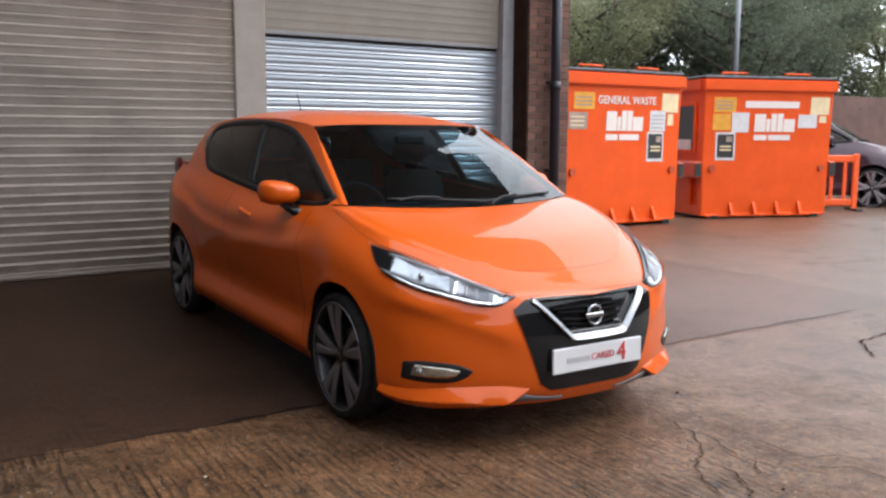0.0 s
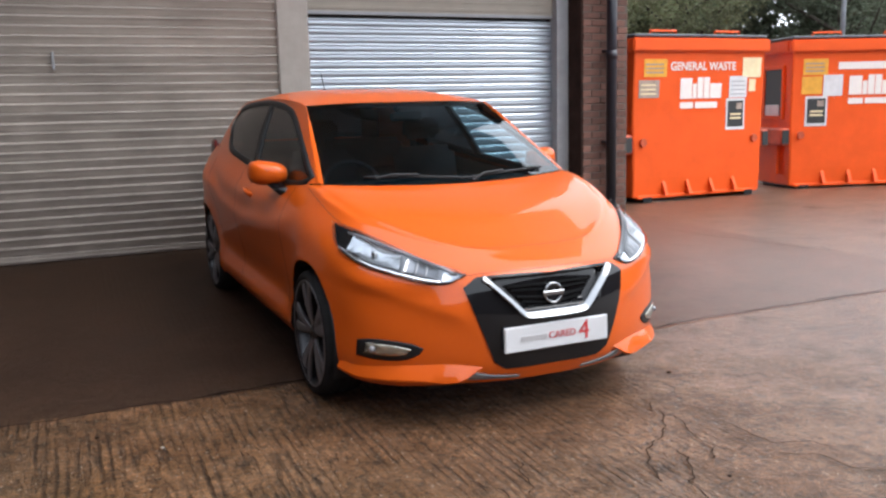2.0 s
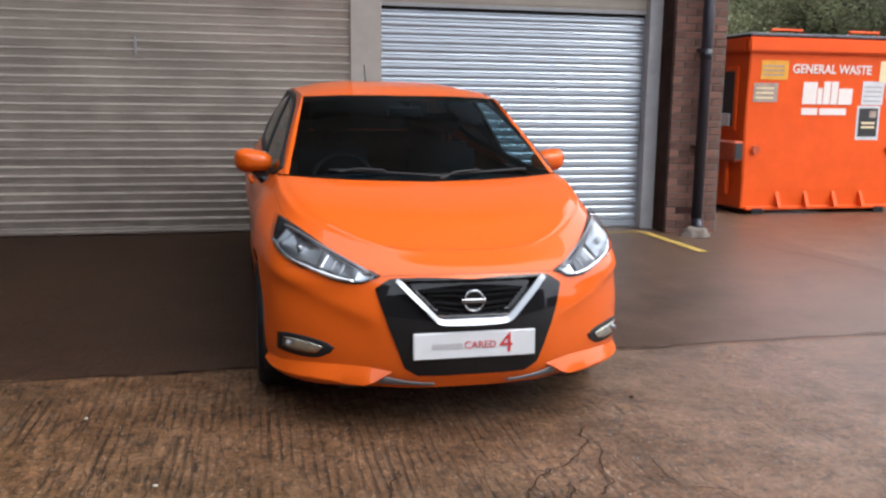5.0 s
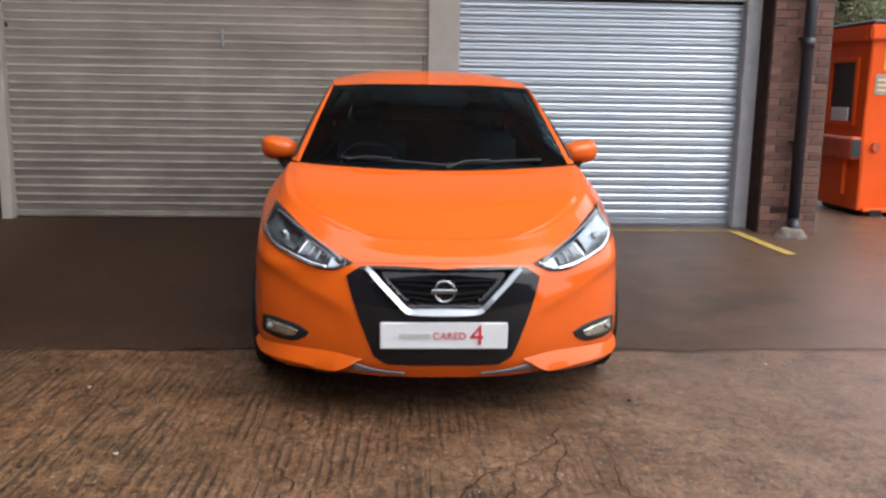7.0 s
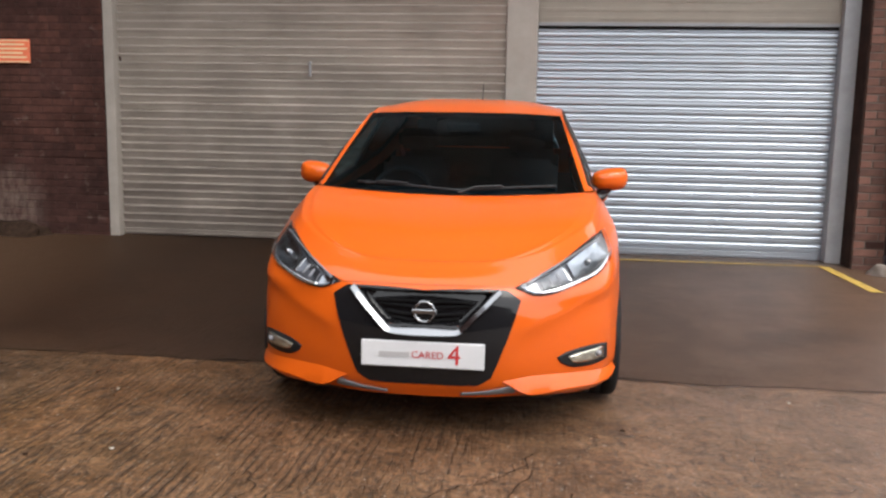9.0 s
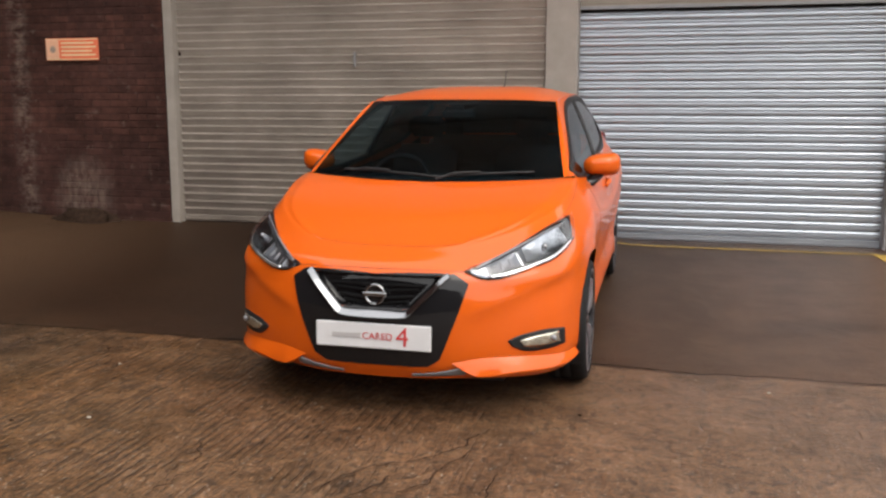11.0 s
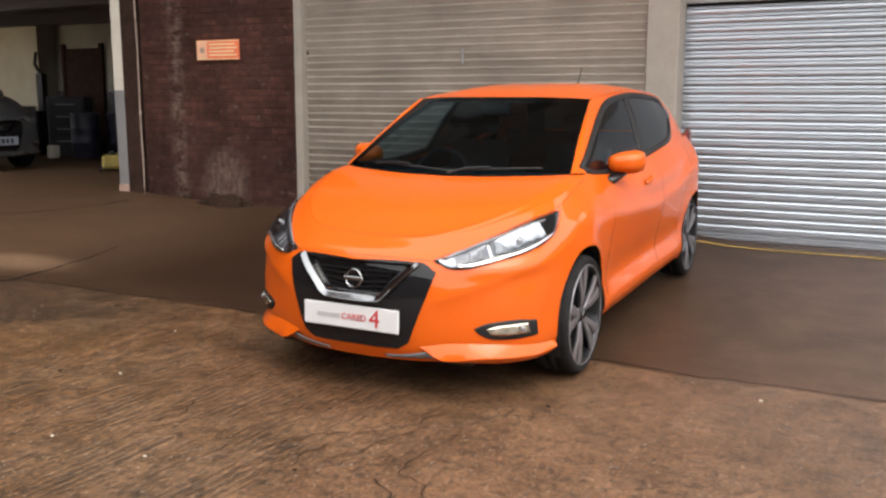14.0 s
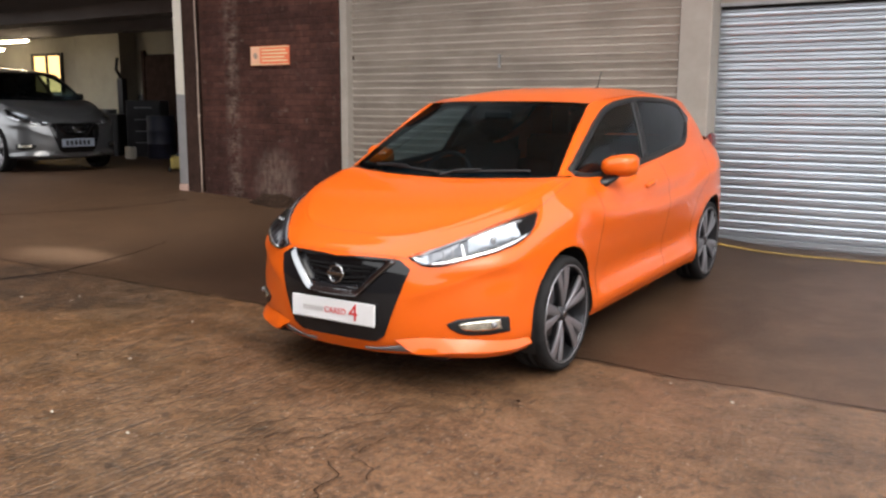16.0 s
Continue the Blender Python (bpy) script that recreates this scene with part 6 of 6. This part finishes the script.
        lay("daytime_strip", ((0.475, -0.70, 0.648), (0.55, -0.64, 0.650), (0.64, -0.56, 0.667), (0.715, -0.465, 0.700), (0.785, -0.31, 0.772)), ((0.475, -0.70, 0.639), (0.55, -0.643, 0.637), (0.64, -0.563, 0.652), (0.722, -0.463, 0.684), (0.797, -0.30, 0.770)), CHROME_BRIGHT, 0.015, 24, 2)
        lay("strut", ((0.560, -0.57, 0.719), (0.575, -0.59, 0.69), (0.588, -0.60, 0.658)), ((0.577, -0.56, 0.724), (0.594, -0.58, 0.69), (0.606, -0.59, 0.662)), CHROME_BRIGHT, 0.014, 8, 2)
        lay("upper_strip", ((0.42, -0.72, 0.694), (0.60, -0.50, 0.775), (0.735, -0.27, 0.828)), ((0.43, -0.72, 0.687), (0.60, -0.51, 0.764), (0.735, -0.28, 0.815)), SILVER, 0.010, 20, 2)
        lay("lens", L_TOP, L_LOW, LENS, 0.022, 30, 8, 0.016)

    # black nose panel with its chrome vee
    MIDL = ((0, -0.82, 0.683), (0, -0.86, 0.55), (0, -0.87, 0.42), (0, -0.85, 0.262))
    OUT = ((0.345, -0.765, 0.684), (0.408, -0.765, 0.640), (0.335, -0.81, 0.43), (0.292, -0.83, 0.305), (0.236, -0.84, 0.264))
    A = spline(MIDL, 24)
    cor = [Vector(q) for q in OUT]
    B = [cor[0].lerp(cor[1], i / 5) for i in range(5)] + [cor[1].lerp(cor[2], i / 9) for i in range(9)] + [cor[2].lerp(cor[3], i / 7) for i in range(7)] + [cor[3].lerp(cor[4], i / 3) for i in range(4)]
    bm = bmesh.new()
    net = []
    for i in range(73):
        k_ = min(i // 3, 23)
        left, right = A[k_].lerp(A[k_ + 1], i / 3 - k_), B[k_].lerp(B[k_ + 1], i / 3 - k_)
        half = [snap(left.lerp(right, j / 36) - Vector((0, 0.015, 0)), 0.005) for j in range(37)]
        half[0].x = 0
        for h_ in half:
            h_.y += 0.036 * grille_depth(h_.x, h_.z)
        net.append([flip(p) for p in reversed(half[1:])] + half)
    grid_faces(bm, net)
    bmesh.ops.recalc_face_normals(bm, faces=bm.faces[:])
    if sum(f.normal.y for f in bm.faces) > 0:
        bmesh.ops.reverse_faces(bm, faces=bm.faces[:])
    grille = part("grille", bm, GLOSS_BLACK, car, "gloss black nose panel with grille", smooth=True)
    vee = [(0.322, -0.79, 0.680), (0.285, -0.81, 0.643), (0.246, -0.83, 0.604), (0.207, -0.84, 0.565), (0.168, -0.86, 0.526), (0.150, -0.865, 0.512), (0.125, -0.87, 0.507), (0.06, -0.87, 0.505), (0, -0.87, 0.505)]
    path = [snap(Vector(p), 0.006) for p in spline(vee, 40)]
    path = path[:-1] + [Vector((0, path[-1].y, path[-1].z))] + [flip(p) for p in reversed(path[:-1])]
    bm = bmesh.new()
    rows = []
    for i, p in enumerate(path):
        dd = (path[min(i + 1, len(path) - 1)] - path[max(i - 1, 0)]).normalized()
        u = Vector((0, -1, 0.1)).normalized()
        s = dd.cross(u).normalized()
        w = 0.0130 + 0.003 * (1 - min(1, abs(p.x) / 0.20))
        rows.append([p + s * x + u * y for x, y in ((-w, -0.012), (-w, 0.014), (-w * 0.7, 0.020), (w * 0.7, 0.006), (w, 0.0), (w, -0.012))])
    vs = grid_faces(bm, rows, close=True)
    bm.faces.new(vs[0])
    bm.faces.new(vs[-1][::-1])
    bmesh.ops.recalc_face_normals(bm, faces=bm.faces[:])
    part("chrome_vee", bm, CHROME, grille, "polished chrome vee")
    for i in range(5):
        z = 0.655 - i * 0.026
        hw = 0.235 - i * 0.026
        pts = [snap(Vector((hw * (j / 6 - 1), -1.0, z + 0.02 * abs(j / 6 - 1))), -0.024) for j in range(13)]
        part("grille_bar", sweep(pts, [(-0.004, -0.006), (-0.004, 0.006), (0.010, 0.003), (0.010, -0.003)]), GRILLE_BLACK, grille)
    c = snap((0, -1.0, 0.622), -0.010)
    c.x = 0
    rg = [(c.x + 0.042 * math.cos(2 * math.pi * i / 36), c.y - 0.006 + 0.1 * 0.05 * math.sin(2 * math.pi * i / 36), c.z + 0.042 * math.sin(2 * math.pi * i / 36)) for i in range(36)]
    bd = part("badge", sweep(rg, circle(0.0075, 8), closed=True, up=Vector((0, 1, 0))), CHROME, grille, "chrome ring badge with a bar", smooth=True)
    part("badge_bar", box(c.x - 0.054, c.x + 0.054, c.y - 0.014, c.y - 0.002, c.z - 0.011, c.z + 0.011, 0.004), CHROME, bd)
    part("badge_back", cyl((c.x, c.y, c.z), (c.x, c.y + 0.012, c.z), 0.046, n=28), GLOSS_BLACK, bd)

    # fog lamps
    F_TOP = ((0.565, -0.71, 0.376), (0.62, -0.67, 0.400), (0.71, -0.57, 0.409), (0.770, -0.49, 0.398))
    F_LOW = ((0.584, -0.70, 0.350), (0.63, -0.66, 0.324), (0.70, -0.59, 0.318), (0.776, -0.48, 0.326))
    for fg in patch("fog_lamp", F_TOP, F_LOW, BLACK, car, 0.004, 18, 6, label="fog lamp in a black recess"):
        side = 1 if fg.data.vertices[0].co.x > 0 else -1
        o = patch("fog_lens", ((0.612, -0.68, 0.374), (0.66, -0.62, 0.386), (0.748, -0.53, 0.391)), ((0.622, -0.66, 0.350), (0.67, -0.61, 0.341), (0.752, -0.52, 0.345)), FOG_IN, fg, 0.008, 12, 4, mirror=False, thick=0.004)[0]
        o2 = patch("fog_cover", ((0.610, -0.68, 0.376), (0.66, -0.62, 0.388), (0.750, -0.53, 0.393)), ((0.620, -0.66, 0.348), (0.67, -0.61, 0.339), (0.754, -0.52, 0.343)), LENS, fg, 0.012, 12, 4, mirror=False, thick=0.003)[0]
        c = Vector(snap((0.725, -0.55, 0.366), 0.012))
        b = bmesh.new()
        bmesh.ops.create_uvsphere(b, u_segments=14, v_segments=8, radius=0.014, matrix=Matrix.Translation(c))
        o3 = part("fog_bulb", b, SILVER, fg, smooth=True)
        if side < 0:
            for o_ in (o, o2, o3):
                for v in o_.data.vertices:
                    v.co.x *= -1
                o_.data.flip_normals()
    # bumper blades and the silver lip
    B_TOP = ((0.345, -0.84, 0.284), (0.48, -0.80, 0.300), (0.64, -0.68, 0.296), (0.76, -0.53, 0.282), (0.835, -0.36, 0.268))
    B_MID = ((0.350, -0.84, 0.279), (0.455, -0.80, 0.236), (0.62, -0.69, 0.252), (0.76, -0.53, 0.250), (0.832, -0.36, 0.250))
    B_LOW = ((0.355, -0.84, 0.275), (0.455, -0.80, 0.212), (0.62, -0.68, 0.203), (0.76, -0.52, 0.202), (0.825, -0.37, 0.205))
    for side in (1, -1):
        bm = bmesh.new()
        t_, m_, l_ = spline(B_TOP, 30), spline(B_MID, 30), spline(B_LOW, 30)
        rows = []
        for i in range(31):
            k_ = min(1.0, i / 7) * (1.0 - 0.45 * max(0, i - 16) / 14)
            pts = [snap(t_[i], 0.002), snap(t_[i].lerp(m_[i], 0.5), 0.004 + 0.022 * k_), snap(m_[i], 0.005 + 0.045 * k_), snap(m_[i].lerp(l_[i], 0.15), 0.005 + 0.047 * k_), snap(l_[i], 0.004 + 0.036 * k_), snap(l_[i], -0.01)]
            rows.append(pts if side > 0 else [flip(p) for p in pts])
        grid_faces(bm, rows)
        bmesh.ops.recalc_face_normals(bm, faces=bm.faces[:])
        if sum(f.normal.y for f in bm.faces) > 0:
            bmesh.ops.reverse_faces(bm, faces=bm.faces[:])
        bl = part("bumper_blade", bm, paint, car, smooth=True)
        bl.data.set_sharp_from_angle(angle=radians(24))
    patch("front_lip", ((0.16, -0.85, 0.211), (0.24, -0.84, 0.222), (0.32, -0.83, 0.240), (0.395, -0.81, 0.268)), ((0.16, -0.83, 0.2055), (0.20, -0.83, 0.205), (0.30, -0.82, 0.205), (0.40, -0.79, 0.206)), LIP_GREY, car, 0.008, 16, 3, thick=0.004, label="satin silver lower lip")
    # number plate
    pl = part("number_plate", box(-0.262, 0.262, -0.006, 0.006, -0.0555, 0.0555, 0.004), WHITE_PLATE if detail else PALE_BLUE, car, "white showroom plate" if detail else "dull pale number plate")
    py = min(snap((x, -1.0, 0.402)).y for x in (0, 0.1, 0.2))
    pl.matrix_basis = pose(0, py - 0.011, 0.408, -3, 0, 0)
    if detail:
        part("plate_bar", box(-0.185, -0.055, -0.0085, -0.006, -0.012, 0.010), PALE, pl)
        lettering("lettering", "CARED", 0.043, RED, pl, pose(0.022, -0.0085, -0.001, 90, 0, 0), "red printed word")
        lettering("lettering", "4", 0.120, RED, pl, pose(0.135, -0.0085, 0.0, 90, 0, 0), "large red printed figure")
    else:
        for i in range(6):
            part("plate_bar", box(-0.2 + i * 0.068, -0.155 + i * 0.068, -0.0085, -0.006, -0.032, 0.032), BLACK, pl)

    # shut lines, handles, wipers, aerial
    seam = [(-0.0018, -0.006), (-0.0018, 0.0008), (0.0018, 0.0008), (0.0018, -0.006)]
    band("shut_line", ((0.86, 0.44, 0.32), (0.87, 0.43, 0.50), (0.87, 0.45, 0.70), (0.86, 0.47, 0.86), (0.80, 0.46, 0.985)), seam, BLACK, car, 0.0)
    band("shut_line", ((0.86, 1.58, 0.30), (0.87, 1.58, 0.55), (0.885, 1.60, 0.80), (0.80, 1.60, 0.99)), seam, BLACK, car, 0.0)
    band("shut_line", ((0.86, 2.20, 0.40), (0.87, 2.16, 0.50), (0.885, 2.25, 0.70), (0.88, 2.48, 0.86), (0.80, 2.55, 1.02)), seam, BLACK, car, 0.0)
    band("bonnet_line", ((0.0, -0.655, 0.775), (0.12, -0.652, 0.776), (0.24, -0.635, 0.781), (0.34, -0.605, 0.789)), [(-0.0012, -0.006), (-0.0012, 0.0004), (0.0012, 0.0004), (0.0012, -0.006)], BLACK, car, 0.0)
    band("bonnet_line", ((0.0, -0.80, 0.690), (0.18, -0.79, 0.691), (0.34, -0.76, 0.690), (0.378, -0.745, 0.688), (0.50, -0.64, 0.732), (0.62, -0.47, 0.797), (0.72, -0.28, 0.850), (0.765, -0.10, 0.895), (0.760, 0.10, 0.940), (0.757, 0.28, 0.985)), [(-0.0012, -0.006), (-0.0012, 0.0006), (0.0012, 0.0006), (0.0012, -0.006)], BLACK, car, 0.0)
    for side in (1, -1):
        pts = [snap((side * 0.88, 1.17 + 0.03 * i, 0.875 + 0.004 * i), 0.004 + 0.022 * math.sin(math.pi * i / 6)) for i in range(7)]
        part("door_handle", sweep(pts, [(-0.012, -0.008), (-0.012, 0.006), (0.0, 0.012), (0.012, 0.006), (0.012, -0.008)], up=Vector((side, 0, 0))), paint, car, smooth=True)
        a = snap((side * 0.70, 3.12, 1.02), 0.01)
        bm = bmesh.new()
        bmesh.ops.create_uvsphere(bm, u_segments=16, v_segments=10, radius=1, matrix=Matrix.Translation(a) @ Matrix.Diagonal((0.03, 0.12, 0.08, 1)))
        part("tail_lamp", bm, TAIL, car, "red tail lamp", smooth=True)
    for a, b in (((-0.50, 0.185, 1.036), (0.06, 0.085, 1.010)), ((0.0, 0.085, 1.008), (0.55, 0.19, 1.036))):
        wp = [Vector(a).lerp(Vector(b), i / 12) + Vector((0, -0.012 * math.sin(math.pi * i / 12), 0.004 * math.sin(math.pi * i / 12))) for i in range(13)]
        w = part("wiper", sweep(wp, circle(0.008, 6)), BLACK, car, "black windscreen wiper", smooth=True)
        part("wiper_arm", sweep([wp[6] + Vector((0, 0, 0.012)), wp[3] + Vector((0, -0.02, 0.014)), wp[0] + Vector((0.05, -0.045, -0.005))], circle(0.007, 6)), BLACK, w)
    part("cowl", sweep([p + Vector((0, 0.012, -0.004)) for p in [flip(q) for q in reversed(hood_back[1:-9])] + hood_back[:-9]], [(-0.016, -0.012), (-0.016, 0.004), (0.016, 0.008), (0.016, -0.012)]), BLACK, car)
    if detail:
        part("aerial_base", cyl((0, 2.42, 1.462), (0, 2.43, 1.492), 0.022, 0.012, 14), BLACK, car)
        part("aerial", sweep([(0, 2.43, 1.48), (0, 2.47, 1.545), (0, 2.51, 1.61)], circle(0.004, 6)), BLACK, car)
    return car


build_car("hatchback", pose(2.605, 3.686, 0.010, 1.09, 0, 0), ORANGE, "bright orange glossy five-door hatchback parked on the concrete")
suv_m = pose(-9.17, 9.07, gz(-9, 9) + 0.004, 0, 0, 83)
build_car("suv", suv_m, SUV_PAINT, "silver-grey sport utility car parked in the dark garage", (1.13, 1.12, 1.24), False)
build_car("parked_car", pose(16.23, 9.91, 0.0, 0, 0, 35), PURPLE, "dark plum car parked beyond the orange containers", (1.10, 1.12, 1.25), False)


# ---- bricks (last) ----
BRICK_RED = mat("bright_red_brick", (0.125, 0.056, 0.040), 0.85, vary=0.4, scale=7, bump=0.4, bump_scale=60, per_object=0.35)
MORTAR_PALE = mat("pale_mortar", (0.10, 0.08, 0.066), 0.95, vary=0.3, scale=9, bump=0.4, bump_scale=80)


def brick_mesh(l, h, d):
    bm = box(-l / 2, l / 2, -d / 2, d / 2, -h / 2, h / 2)
    bmesh.ops.bevel(bm, geom=[e for e in bm.edges if all(v.co.y < 0 for v in e.verts)], offset=0.005, segments=1, affect="EDGES")
    me = bpy.data.meshes.new("brick")
    bm.to_mesh(me)
    bm.free()
    return me


def brick_wall(name, x0, x1, yf, z0, zp, z1, label, dark_below=-1.0, seed=1, clean=BRICK, joint=MORTAR, soot=0.15):
    """A brick face with recessed mortar; single bricks up to zp, the rest joined above."""
    rng = random.Random(seed)
    wall = setting(name, box(x0, x1, yf + 0.006, yf + 0.42, z0 - 0.1, z1), joint, label)
    L, H, J = 0.215, 0.065, 0.010
    meshes = {}
    rest = bmesh.new()
    course, z = 0, z0
    while z + H < z1:
        off = 0 if course % 2 == 0 else -(L + J) / 2
        x = x0 + off
        while x < x1 - 0.01:
            a, b = max(x, x0), min(x + L, x1)
            if b - a > 0.03:
                w = round(b - a, 3)
                cx, cz = (a + b) / 2, z + H / 2
                sooty = cz < dark_below + 0.25 * noise.noise((cx * 1.5, cz * 1.5, 2)) or noise.noise((cx * 2.2, cz * 1.4, 9)) > soot
                m = pose(cx, yf + 0.03 + rng.uniform(-0.003, 0.003), cz, rng.uniform(-1, 1), rng.uniform(-0.6, 0.6), rng.uniform(-0.8, 0.8))
                if z < zp:
                    key = (w, sooty)
                    if key not in meshes:
                        meshes[key] = brick_mesh(w, H, 0.06)
                        meshes[key].materials.append(BRICK_DARK if sooty else clean)
                    shared("brick", meshes[key], wall, m)
                else:
                    box(a, b, yf, yf + 0.05, z, z + H, bm=rest)
            x += L + J
        z += H + J
        course += 1
    if len(rest.verts):
        tagged(part("bricks", rest, BRICK, wall), kind="stuff")
    else:
        rest.free()
    return wall


brick_wall("wall_brick_1", -3.70, -1.335, 7.72, gz(-2.5, 7.7) - 0.04, 2.55, 4.2, "sooty red brick wall beside the garage opening", 1.05, 4)
brick_wall("wall_brick_2", 6.0, 6.58, 7.70, gz(6.2, 7.7) - 0.02, 3.0, 4.3, "red brick column at the building's corner", -1, 9, BRICK_RED, MORTAR_PALE, 0.5)
